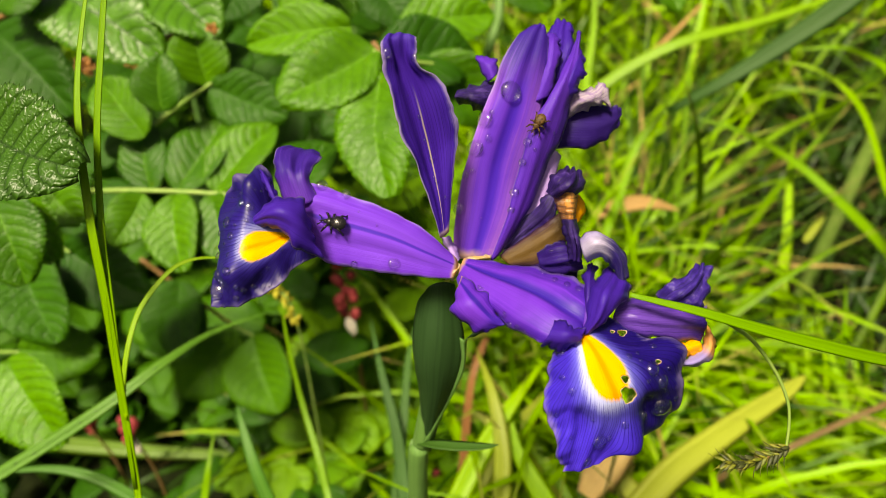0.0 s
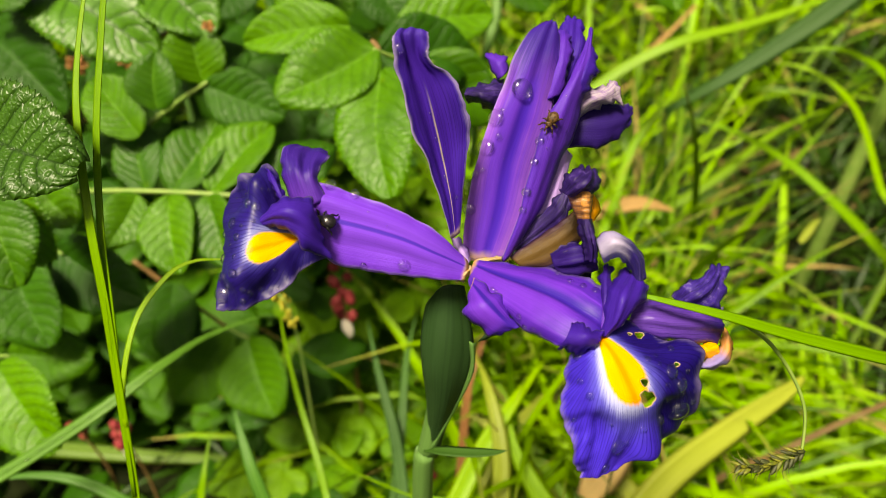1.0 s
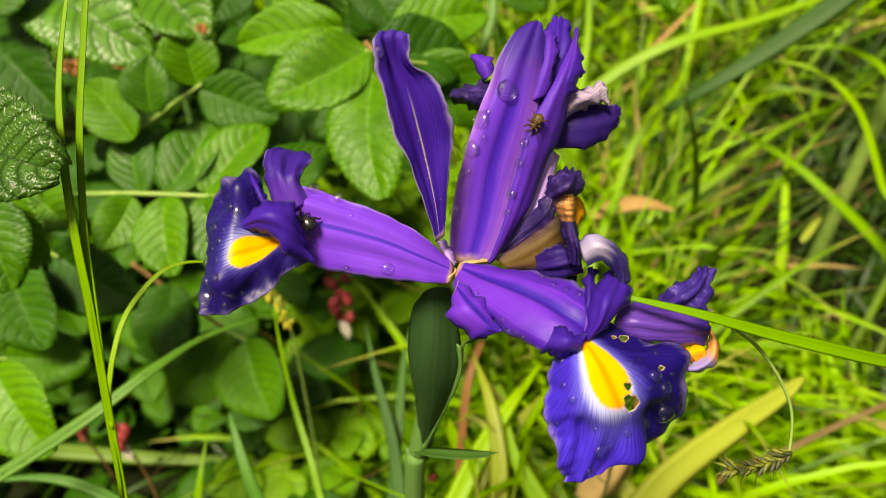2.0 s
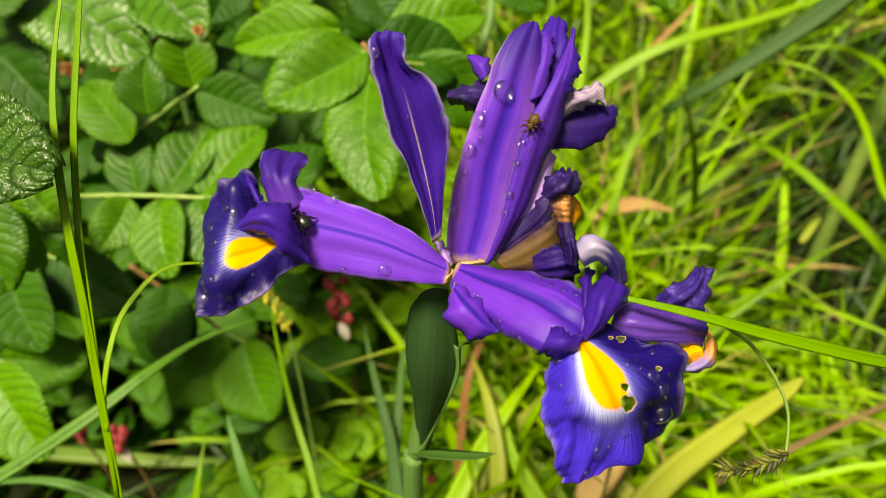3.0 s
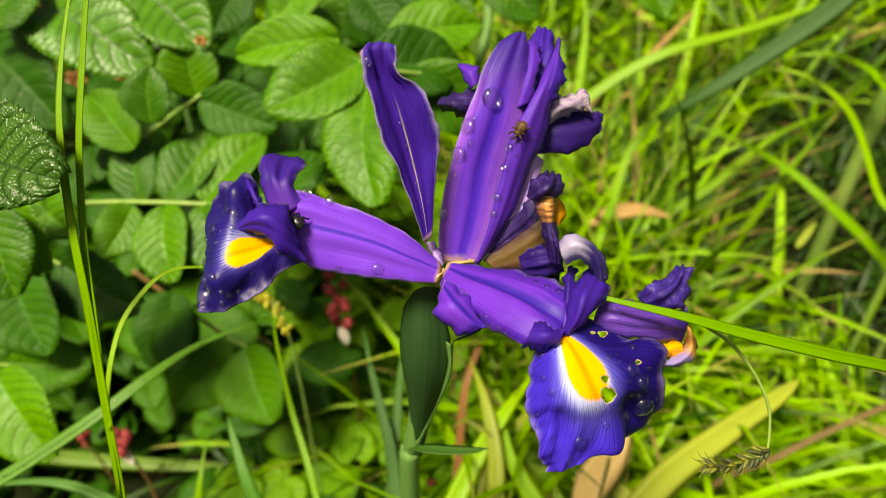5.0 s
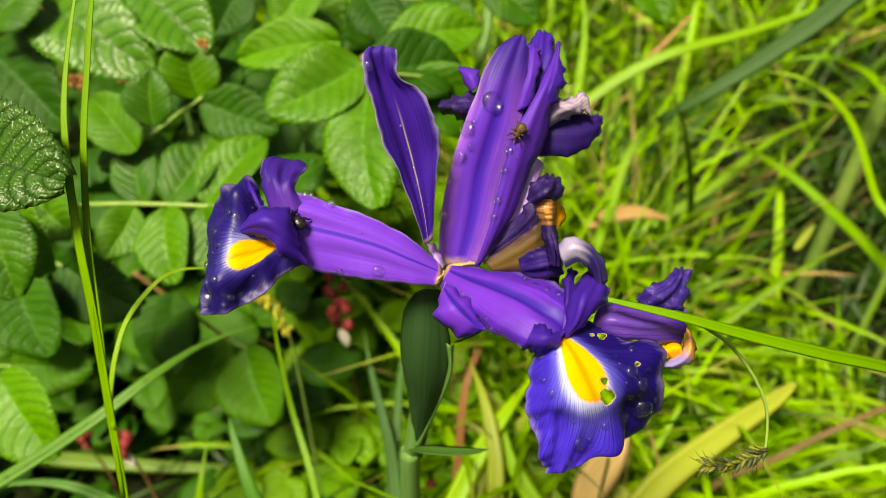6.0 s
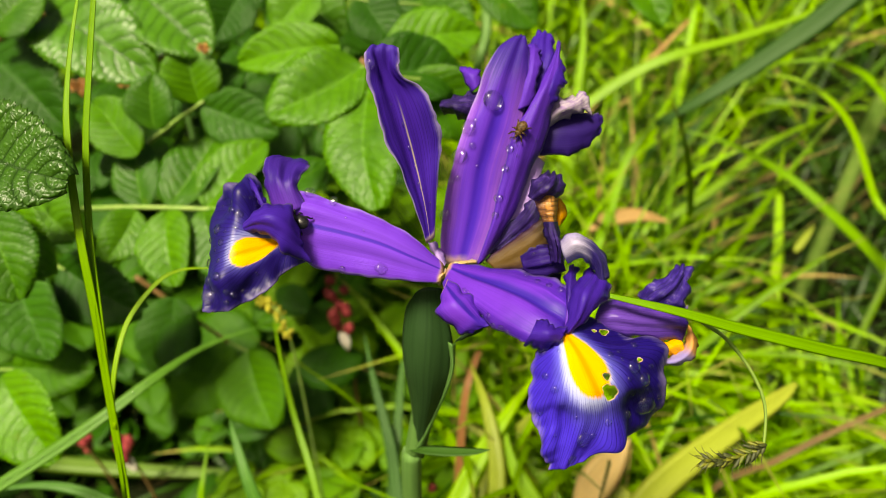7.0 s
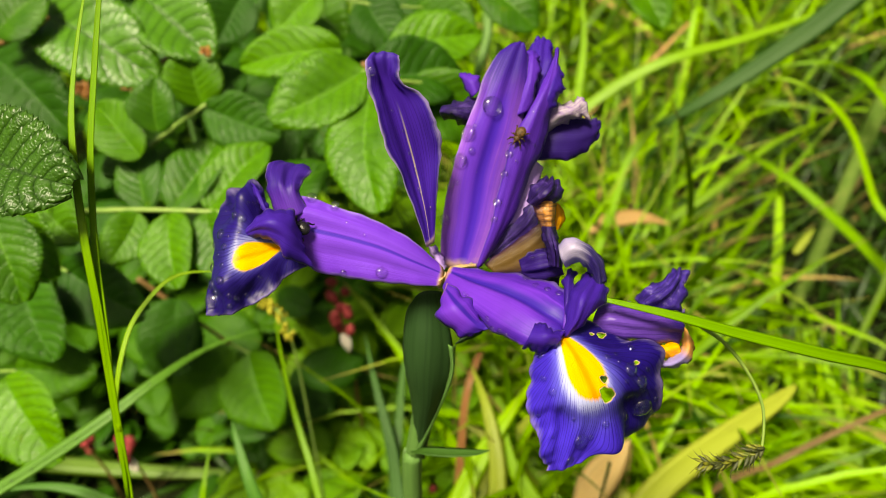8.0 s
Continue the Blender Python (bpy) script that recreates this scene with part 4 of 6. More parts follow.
grass("iris_shoot", [(-0.028, 0.1878, 0.1637), (-0.0251, 0.2206, 0.1873), (-0.0233, 0.2574, 0.2001), (-0.0183, 0.2881, 0.2055)], 0.006, M_SHOOT, "narrow bluish iris leaf")
grass("grass_plant", [(0.0862, 0.1665, 0.1695), (0.1148, 0.1919, 0.1842), (0.1509, 0.2137, 0.1946), (0.1842, 0.2324, 0.2014), (0.1976, 0.2415, 0.2045)], 0.0165, M_PALE_BLADE, "broad yellowing grass blade", blunt=0.15)
grass("grass_plant", [(0.0816, 0.4919, 0.215), (0.1394, 0.5124, 0.255), (0.1861, 0.5189, 0.2783), (0.2442, 0.529, 0.2903), (0.3113, 0.5433, 0.3074), (0.365, 0.552, 0.3177)], 0.0095, M_BLADE, "long arching light green blade")
grass("grass_plant", [(0.3049, 0.4601, 0.3794), (0.2835, 0.4487, 0.3658), (0.2537, 0.4392, 0.3389), (0.2222, 0.4324, 0.3153), (0.1852, 0.4249, 0.2907), (0.1535, 0.4293, 0.2649)], 0.016, M_DEEP_BLADE, "broad dark green grass blade leaning over the meadow", blunt=0.3)
grass("dry_plant", [(0.0097, 0.237, 0.129), (0.0118, 0.2549, 0.1503), (0.0153, 0.2705, 0.169), (0.0242, 0.293, 0.1802)], 0.0055, M_RED_STALK, "reddish brown stalk beside the iris stem", keel=0.6, blunt=0.7)
grass("dry_plant", [(0.2073, 0.2403, 0.133), (0.2317, 0.2482, 0.1423), (0.2561, 0.2553, 0.1509), (0.2908, 0.2649, 0.1623)], 0.0042, M_STALK, "dry brown grass stalk", keel=0.6, blunt=0.8)
grass("dry_plant", [(0.1223, 0.5398, 0.2099), (0.1521, 0.559, 0.2327), (0.1869, 0.575, 0.2518), (0.2217, 0.5973, 0.2784)], 0.0055, M_DRY, "dry brown grass stalk", keel=0.6, blunt=0.6)
grass("dry_plant", [(0.2618, 0.386, 0.1821), (0.2659, 0.3891, 0.1859), (0.2717, 0.3939, 0.1916), (0.2771, 0.3982, 0.1967)], 0.0065, M_PALE_BLADE, "pale dry grass husk in the meadow", to_ground=False)
grass("dry_plant", [(0.1124, 0.4138, 0.1842), (0.1318, 0.4186, 0.1898), (0.1533, 0.4199, 0.1915), (0.177, 0.4163, 0.1872)], 0.013, M_DRY, "short dry tan leaf in the grass", to_ground=False)
grass("dry_plant", [(0.0734, 0.1897, 0.166), (0.0823, 0.1983, 0.1763), (0.0925, 0.2083, 0.1804), (0.103, 0.2196, 0.1861)], 0.02, M_TAN, "dry tan leaf low in the grass", to_ground=False)
grass("dry_plant", [(0.021, 0.2777, 0.0998), (0.0304, 0.284, 0.1072), (0.0413, 0.289, 0.1132)], 0.014, M_TAN, "small pale dry leaf in the grass", to_ground=False)
grass("grass_plant", [(0.1827, 0.4275, 0.1538), (0.1895, 0.4743, 0.2096), (0.1932, 0.5153, 0.2585), (0.1941, 0.5505, 0.3004)], 0.004, M_BLADE, "upright thin green stem")
grass("grass_plant", [(0.3582, 0.3894, 0.1395), (0.3407, 0.4063, 0.1597), (0.3056, 0.4289, 0.1866), (0.2755, 0.4571, 0.2046), (0.2308, 0.4729, 0.2235), (0.1895, 0.4904, 0.2288)], 0.010, M_BLADE, "arching green grass blade in the meadow")

for line, width in (
    ([(0.0062, 0.2452, 0.061), (0.0308, 0.2895, 0.0827), (0.0617, 0.3366, 0.1078), (0.0992, 0.3724, 0.1193)], 0.010),
    ([(0.0787, 0.2295, 0.089), (0.0556, 0.2694, 0.1054), (0.0382, 0.3041, 0.1156), (0.0273, 0.3407, 0.1282)], 0.011),
    ([(-0.0017, 0.2821, 0.0584), (0.0284, 0.3266, 0.0803), (0.0509, 0.3527, 0.0958), (0.0787, 0.3679, 0.0984)], 0.012),
    ([(0.0461, 0.2555, 0.0578), (0.0501, 0.2981, 0.0774), (0.0414, 0.3432, 0.1001), (0.025, 0.3766, 0.1087)], 0.010),
    ([(0.096, 0.2191, 0.1077), (0.0787, 0.253, 0.1169), (0.0633, 0.2791, 0.117), (0.0481, 0.3015, 0.1126)], 0.009),
    ([(0.164, 0.2662, 0.0393), (0.1392, 0.2821, 0.0584), (0.1081, 0.2959, 0.0592), (0.0758, 0.2989, 0.0473)], 0.012),
    ([(0.2529, 0.2504, 0.0517), (0.2675, 0.2981, 0.0774), (0.2761, 0.3432, 0.1001), (0.2809, 0.391, 0.1258)], 0.011),
    ([(0.2551, 0.2608, 0.033), (0.2581, 0.2986, 0.0625), (0.2704, 0.3442, 0.0857), (0.2715, 0.3894, 0.1084)], 0.011),
    ([(0.2767, 0.2555, 0.0578), (0.2965, 0.2981, 0.0774), (0.2955, 0.3432, 0.1001), (0.2934, 0.3794, 0.1121)], 0.010),
):
    grass("grass_plant", line, width, M_BRIGHT, "broad sunlit yellow-green grass blade")
for line, width, mat, words in (
    ([(0.3545, 0.4365, 0.2424), (0.3247, 0.4653, 0.2766), (0.3069, 0.4738, 0.2868), (0.2841, 0.4781, 0.2919), (0.2518, 0.4855, 0.2851)], 0.007, M_BRIGHT, "bright arching grass blade in the meadow"),
    ([(0.3214, 0.4126, 0.2138), (0.3069, 0.4437, 0.2509), (0.2883, 0.4597, 0.27), (0.2691, 0.4781, 0.2764), (0.2481, 0.49, 0.275)], 0.006, M_BRIGHT, "bright arching grass blade in the meadow"),
    ([(0.1296, 0.4208, 0.1925), (0.1443, 0.449, 0.2261), (0.1697, 0.4698, 0.2509), (0.1892, 0.4966, 0.2673)], 0.0075, M_BRIGHT, "bright upright grass blade in the meadow"),
    ([(0.2715, 0.4099, 0.1329), (0.2743, 0.4284, 0.1548), (0.2811, 0.468, 0.1866), (0.2908, 0.5007, 0.2099)], 0.010, M_BRIGHT, "bright upright grass blade in the meadow"),
    ([(0.147, 0.4508, 0.1349), (0.22, 0.4703, 0.1738), (0.2814, 0.5007, 0.2099), (0.3381, 0.5159, 0.228)], 0.009, M_BRIGHT, "long bright leaning grass blade"),
    ([(0.1161, 0.5215, 0.1569), (0.1238, 0.5677, 0.212), (0.1315, 0.6073, 0.2592), (0.1289, 0.6403, 0.2986)], 0.010, M_BRIGHT, "bright upright grass blade in the meadow"),
):
    grass("grass_plant", line, width, mat, words)

grass("grass_plant", [(0.0113, 0.2272, 0.0862), (0.0358, 0.2587, 0.1082), (0.0633, 0.284, 0.1229), (0.0899, 0.3065, 0.1341)], 0.014, M_PALE_BLADE, "broad yellowing grass blade")
grass("grass_plant", [(0.0699, 0.2169, 0.105), (0.0502, 0.2403, 0.1175), (0.0283, 0.2683, 0.1197), (0.0061, 0.284, 0.1229)], 0.011, M_PALE_BLADE, "broad yellowing grass blade")

for line, width, mat in (
    ([(0.005, 0.1982, 0.1451), (0.0213, 0.2242, 0.1605), (0.0401, 0.2481, 0.1733), (0.0612, 0.2772, 0.177)], 0.013, M_BRIGHT),
    ([(0.0294, 0.193, 0.1544), (0.0306, 0.2213, 0.1648), (0.0252, 0.2513, 0.1771), (0.016, 0.2817, 0.1823)], 0.011, M_PALE_BLADE),
    ([(0.0539, 0.193, 0.1544), (0.046, 0.2083, 0.1571), (0.0391, 0.2242, 0.1605), (0.0368, 0.2427, 0.167)], 0.012, M_BRIGHT),
    ([(0.1089, 0.1972, 0.1439), (0.1008, 0.208, 0.1489), (0.0892, 0.2169, 0.1518), (0.0716, 0.2253, 0.1462)], 0.012, M_PALE_BLADE),
):
    grass("grass_plant", line, width, mat, "broad sunlit grass blade below the flower")


# ---- grass with a seed head, lying over the flower ----
def seed_grass():
    foot = tuple(np.array((0.1357, 0.1099, 0.3588)) * np.array((1, 1, 0)))
    g = thing("seeding_plant", foot, "bright green grass blade with a drooping ripe seed head", "plant")
    loc = lambda pts: [tuple(np.array(p) - np.array(foot)) for p in pts]
    v, f, u = blade_data(loc([(foot[0], foot[1], -0.005), (0.1567, 0.1235, 0.336), (0.117, 0.1067, 0.3705), (0.089, 0.0997, 0.3854), (0.067, 0.0978, 0.3941), (0.0517, 0.0982, 0.3993), (0.0361, 0.1006, 0.4021)]), 0.0031, (0, -0.6, 0.8), 40, 0.35, 0.35)
    part("blade", v, f, M_BLADE, g, "", u)
    v, f, u = tube_data(loc([(0.0586, 0.0997, 0.3947), (0.0666, 0.1012, 0.3873), (0.0742, 0.1, 0.378), (0.0788, 0.0967, 0.3695), (0.0795, 0.0924, 0.3612), (0.0785, 0.0911, 0.3597)]), [0.0005, 0.0003], 6, 24)
    part("stalk", v, f, M_RACHIS, g, "", u)
    axis = spline(loc([(0.079, 0.0913, 0.3599), (0.0737, 0.0899, 0.3582), (0.0688, 0.0897, 0.3565), (0.0648, 0.0898, 0.3566)]), 13)
    rs = np.random.RandomState(5)
    for k in range(13):
        d = axis[min(k + 1, 12)] - axis[max(k - 1, 0)]
        d /= np.linalg.norm(d)
        for s in range(4):
            off = rs.normal(size=3)
            off -= d * (off @ d)
            off /= np.linalg.norm(off)
            q = d * 0.75 + off * 0.65
            m = Vector(q).to_track_quat("Z", "Y").to_matrix()
            v, f = ball(axis[k] + off * rs.uniform(0.0004, 0.0014), (0.00055, 0.00042, 0.0016), m, 5, 6)
            tip = axis[k] + off * 0.0009 + np.array(q) * 0.0012
            v2, f2, _ = tube_data([tip, tip + q * 0.0009, tip + q * 0.0018 + off * 0.0009], [0.00016, 0.00004], 4, 4)
            v, f, _ = joined([(v, f), (v2, f2)])
            part("seed", v, f, M_SEED if rs.rand() < 0.45 else M_HUSK, g)
    return g


seed_grass()


def catkin():
    g = thing("seed_spike", (*np.array((-0.0776, 0.2293, 0.2598))[:2], 0.0), "small yellow-green grass spike on a thin stalk", "plant")
    foot = np.array(g.location)
    axis = spline([tuple(np.array(p) - foot) for p in ((-0.0754, 0.2287, 0.2592), (-0.0791, 0.231, 0.2696), (-0.0832, 0.2308, 0.2773), (-0.0872, 0.2325, 0.2793))], 11)
    v, f, u = tube_data([(0, 0, -0.005), tuple(axis[0] * np.array((1, 1, 0.5))), tuple(axis[0]), tuple(axis[10])], [0.0008, 0.0005], 6, 16)
    part("stalk", v, f, M_RACHIS, g, "", u)
    rs = np.random.RandomState(9)
    for k in range(11):
        for s in range(6):
            off = rs.normal(size=3) * 0.0011
            v, f = ball(axis[k] + off, (0.0009, 0.0008, 0.002), Euler(tuple(rs.uniform(-1, 1, 3))).to_matrix(), 5, 6)
            part("seed", v, f, M_SPIKE, g)


catkin()


# ---- the iris ----
FOOT = Vector((-0.022, 0.1267, 0))
HEAD = Matrix.Translation(Vector((0.00075, 0.11179, 0.39987)) - FOOT) @ pose(0, 0, 0, 50, 0, 0)
HEAD_ARRAY = np.array(HEAD)
iris = thing("iris", FOOT, "violet-blue iris in bloom, wet with raindrops and partly wilted", "flower")


def to_head(p):
    """From millimetres in the flower head's space to the iris."""
    p = np.asarray(p, float) / 1000
    return p @ HEAD_ARRAY[:3, :3].T + HEAD_ARRAY[:3, 3]


def drop_data(centre, normal, r):
    """A water bead: a flattened dome with a rounded foot."""
    z = Vector(normal).normalized()
    m = np.array(z.to_track_quat("Z", "Y").to_matrix())
    verts, faces, sides = [], [], 16
    prof = [(0.0, -0.1), (0.96, -0.1), (1.03, 0.05), (1.0, 0.2), (0.87, 0.4), (0.64, 0.55), (0.34, 0.64), (0.0, 0.67)]
    for a, h in prof:
        for k in range(sides):
            w = 2 * np.pi * k / sides
            verts.append(np.array(centre) + m @ np.array((np.cos(w) * a * r, np.sin(w) * a * r * 1.12, h * r)))
    for i in range(len(prof) - 1):
        for k in range(sides):
            faces.append((i * sides + k, i * sides + (k + 1) % sides, (i + 1) * sides + (k + 1) % sides, (i + 1) * sides + k))
    return verts, faces


def petal(name, material, label, left, mid, right, nu=21, nv=37, ruffle=0.0, waves=4.0, seed=0, flutes=0.08, crumple=0.0, jag=0.03, dents=(), drops=(), holes=(), pleats=0.0):
    """One petal of the iris from its margins and middle line, with its raindrops."""
    p = loft(left, mid, right, nu, nv, ruffle, waves, seed, flutes, jag, crumple, dents, pleats)
    us, vs = np.meshgrid(np.linspace(-1, 1, nu), np.linspace(0, 1, nv))
    skip = set()

    def at(u, v):
        """The point of the petal at (u, v)."""
        s, t = (u + 1) / 2 * (nu - 1), v * (nv - 1)
        i, j = min(nv - 2, max(0, int(t))), min(nu - 2, max(0, int(s)))
        fs, ft = s - j, t - i
        return (p[i, j] * (1 - fs) + p[i, j + 1] * fs) * (1 - ft) + (p[i + 1, j] * (1 - fs) + p[i + 1, j + 1] * fs) * ft

    def margin(hole, w):
        hu, hv, a, b = hole
        bite = 1 + 0.12 * math.sin(3 * w + 9 * hu) + 0.06 * math.sin(7 * w)
        return hu + a * bite * math.cos(w), hv + b * bite * math.sin(w)

    moved = p.copy()
    for hole in holes:
        hu, hv, a, b = hole
        for i in range(nv - 1):
            for j in range(nu - 1):
                if math.hypot((us[i, j] + 1 / (nu - 1) - hu) / a, (vs[i, j] + 0.5 / (nv - 1) - hv) / b) < 1:
                    skip.add((i, j))
        edge = {(i + di, j + dj) for i, j in skip for di in (0, 1) for dj in (0, 1)
                if not {(i + di - 1, j + dj - 1), (i + di - 1, j + dj), (i + di, j + dj - 1), (i + di, j + dj)} <= skip}
        for i, j in edge:
            if math.hypot((us[i, j] - hu) / a, (vs[i, j] - hv) / b) < 1.6:
                us[i, j], vs[i, j] = margin(hole, math.atan2((vs[i, j] - hv) / b, (us[i, j] - hu) / a))
                moved[i, j] = at(us[i, j], vs[i, j])
    verts = to_head(moved.reshape(-1, 3))
    uvs = np.stack([us.ravel(), vs.ravel()], axis=1)
    ob = part(name, verts, grid_faces(nv, nu, skip), material, iris, label, uvs)
    solid = ob.modifiers.new("thickness", "SOLIDIFY")
    solid.thickness, solid.offset = 0.00022, 0.0
    for hole in holes:
        ring = [at(*margin(hole, w)) for w in np.linspace(0, 2 * np.pi, 33)]
        rv, rf, ru = tube_data(to_head(np.array(ring)), [0.00013, 0.00013], 6, 49)
        part("hole_margin", rv, rf, M_EATEN, ob, "pale brown eaten margin", ru)
    for u, v, r in drops:
        i, j = min(nv - 2, int(v * (nv - 1))), min(nu - 2, int((u + 1) / 2 * (nu - 1)))
        n = np.cross(p[i, j + 1] - p[i, j], p[i + 1, j] - p[i, j])
        n = n / np.linalg.norm(n)
        if n[2] < 0:
            n = -n
        dv, df = drop_data(p[i, j] + n * 0.1, n, r * 1.2)
        part("water_drop", to_head(np.array(dv)), df, M_WATER, ob, "clear raindrop")
    return ob


sv, sf, su = tube_data(local([(-0.0033, 0.1236, 0.3673), (-0.0045, 0.1208, 0.3546), (-0.0061, 0.1182, 0.3391), (-0.0083, 0.1173, 0.3224), (-0.01, 0.1167, 0.3046), (-0.012, 0.1217, 0.1523), (-0.022, 0.1267, 0)], tuple(FOOT)), [0.0022, 0.0025, 0.0028, 0.003, 0.0032, 0.0036, 0.004], 12, 40)
part("stem", sv, sf, M_STEM, iris, "smooth round green stem", su)
lv, lf, lu = blade_data(local([(-0.0093, 0.115, 0.3259), (-0.0039, 0.1124, 0.329), (0.0026, 0.1109, 0.3304), (0.0098, 0.1103, 0.3312), (0.0144, 0.1106, 0.3316)], tuple(FOOT)), 0.0042, (0, 0.2, 1), 26, 0.3)
part("stem_leaf", lv, lf, M_DEEP_BLADE, iris, "narrow glaucous stem leaf", lu)
petal("style_arm", M_ARM, "violet style arm with darker midrib",
      [(0, 1.3, -8), (-6.3, 6.9, -3), (-13.7, 11.4, 0), (-22.1, 14.5, 2), (-28.6, 16.9, 3), (-33.3, 17.7, 4), (-35.7, 16.5, 4)],
      [(0.3, -0.5, -7), (-6.9, 2.7, -1.8), (-14.8, 6, 1.3), (-23.2, 8.4, 3), (-29, 9.8, 4), (-33.1, 11.2, 4.9), (-35.9, 11.6, 4.8)],
      [(-0.6, -3.4, -6), (-7, -3, -3), (-15.3, -2, -1), (-23, -1, 0), (-29.6, 0.8, 1), (-32.9, 5, 3), (-35.3, 8.6, 4)],
      nu=25, nv=49, ruffle=0.25, waves=4, seed=0, flutes=0.2, crumple=0, jag=0.012,
      dents=[(0.45, 0.4, 0.25, 0.3, 0.6), (-0.5, 0.7, 0.2, 0.2, -0.8)],
      drops=[(-0.92, 0.71, 0.99), (-0.92, 0.58, 0.87), (0.92, 0.5, 0.74), (0.83, 0.33, 1.12), (-0.5, 0.48, 0.25), (-0.17, 0.4, 0.25)])
petal("crest", M_CREST_UP, "upturned ruffled crest",
      [(-37.5, 12.7, 4), (-40.2, 18.3, 4), (-40.7, 21.3, 4), (-40.7, 24, 3), (-39.5, 26.5, 0)],
      [(-33.7, 12.8, 6), (-35.6, 18.6, 7), (-36.1, 21.7, 6), (-36.5, 25.3, 2), (-36.3, 26.5, -2)],
      [(-30.4, 14.4, 4.5), (-32.2, 18.7, 5), (-32, 21.4, 3), (-30.4, 23.7, 1), (-31.3, 25.4, -1)],
      nu=21, nv=33, ruffle=0.5, waves=1.5, seed=1, flutes=0.2, crumple=0, jag=0.014,
      dents=[(0.2, 0.6, 0.3, 0.3, -1.2)],
      drops=[(-0.8, 0.5, 0.5)])
petal("crest", M_CREST, "folded dark crest",
      [(-44.2, 9.2, 9), (-41.1, 12.4, 10), (-37.2, 14.2, 10), (-33.6, 14.3, 9), (-31.5, 9.7, 7)],
      [(-44, 8.7, 9), (-39.8, 10.2, 13), (-36.1, 10.4, 14), (-32.7, 8.9, 13), (-30.6, 6.1, 9)],
      [(-43.5, 8.1, 9), (-39.9, 8.3, 10), (-36.4, 6.1, 11), (-33.1, 2.9, 10), (-29.1, 1.5, 6)],
      nu=21, nv=41, ruffle=0.5, waves=2.5, seed=2, flutes=0.2, crumple=0, jag=0.014,
      dents=[(-0.2, 0.5, 0.3, 0.2, 1)])
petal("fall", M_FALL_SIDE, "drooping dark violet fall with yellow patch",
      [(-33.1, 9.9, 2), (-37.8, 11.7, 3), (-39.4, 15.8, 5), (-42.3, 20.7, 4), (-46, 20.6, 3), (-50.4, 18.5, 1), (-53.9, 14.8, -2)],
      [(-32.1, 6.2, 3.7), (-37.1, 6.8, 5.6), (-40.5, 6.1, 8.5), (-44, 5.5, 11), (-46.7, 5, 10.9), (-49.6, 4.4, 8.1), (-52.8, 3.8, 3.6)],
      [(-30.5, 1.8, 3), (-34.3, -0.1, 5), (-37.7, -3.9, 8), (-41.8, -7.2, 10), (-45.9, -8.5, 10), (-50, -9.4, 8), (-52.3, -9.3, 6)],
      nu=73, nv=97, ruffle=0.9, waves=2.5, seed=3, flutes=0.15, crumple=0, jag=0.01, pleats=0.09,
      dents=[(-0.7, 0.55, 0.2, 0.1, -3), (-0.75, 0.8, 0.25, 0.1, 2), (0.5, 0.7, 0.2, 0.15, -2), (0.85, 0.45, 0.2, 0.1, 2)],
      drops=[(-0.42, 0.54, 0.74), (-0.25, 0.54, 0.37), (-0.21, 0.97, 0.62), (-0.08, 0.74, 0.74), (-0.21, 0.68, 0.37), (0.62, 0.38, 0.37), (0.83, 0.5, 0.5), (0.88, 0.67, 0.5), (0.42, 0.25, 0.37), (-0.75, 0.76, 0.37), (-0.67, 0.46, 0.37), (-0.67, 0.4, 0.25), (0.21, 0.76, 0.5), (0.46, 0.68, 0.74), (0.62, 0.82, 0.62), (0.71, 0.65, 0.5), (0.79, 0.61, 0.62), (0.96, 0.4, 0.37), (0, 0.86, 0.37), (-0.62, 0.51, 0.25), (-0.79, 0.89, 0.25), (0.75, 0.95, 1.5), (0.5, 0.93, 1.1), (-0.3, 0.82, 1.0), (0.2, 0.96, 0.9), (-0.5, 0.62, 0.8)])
petal("style_arm", M_ARM_DEEP, "violet style arm with darker midrib",
      [(2, 1.3, -8), (9, 0.6, -5), (16.2, -0.2, 0), (23, -1.7, 4), (27, -3.3, 8), (28.4, -6.6, 10), (27.6, -12.3, 11)],
      [(1.1, -0.2, -6.8), (5.6, -2.5, 0.5), (10.7, -4.6, 6), (16.1, -7.2, 10.8), (20.7, -10.2, 14.3), (24.5, -12.3, 15.3), (25.5, -14.3, 14.5)],
      [(0.7, -2.2, -7), (0.6, -4.8, -1), (7.2, -9.5, 4), (11.1, -12.8, 9), (15.8, -14.9, 13), (18.9, -15.8, 15), (23.4, -16.1, 15)],
      nu=25, nv=49, ruffle=0.3, waves=4, seed=4, flutes=0.2, crumple=0, jag=0.015,
      dents=[(-0.3, 0.55, 0.12, 0.4, -0.9), (0.5, 0.5, 0.3, 0.2, 0.8)],
      drops=[(0.75, 0.19, 0.5), (0.58, 0.23, 0.5), (0.75, 0.31, 0.5), (0.92, 0.35, 0.37), (1, 0.4, 0.37), (0.92, 0.5, 0.62), (1, 0.6, 0.62), (-0.75, 0.5, 0.62), (-0.75, 0.6, 0.62), (0.58, 0.25, 0.37), (-0.85, 0.42, 0.7), (-0.82, 0.68, 0.75), (0.8, 0.44, 0.6), (0.85, 0.56, 0.6)])
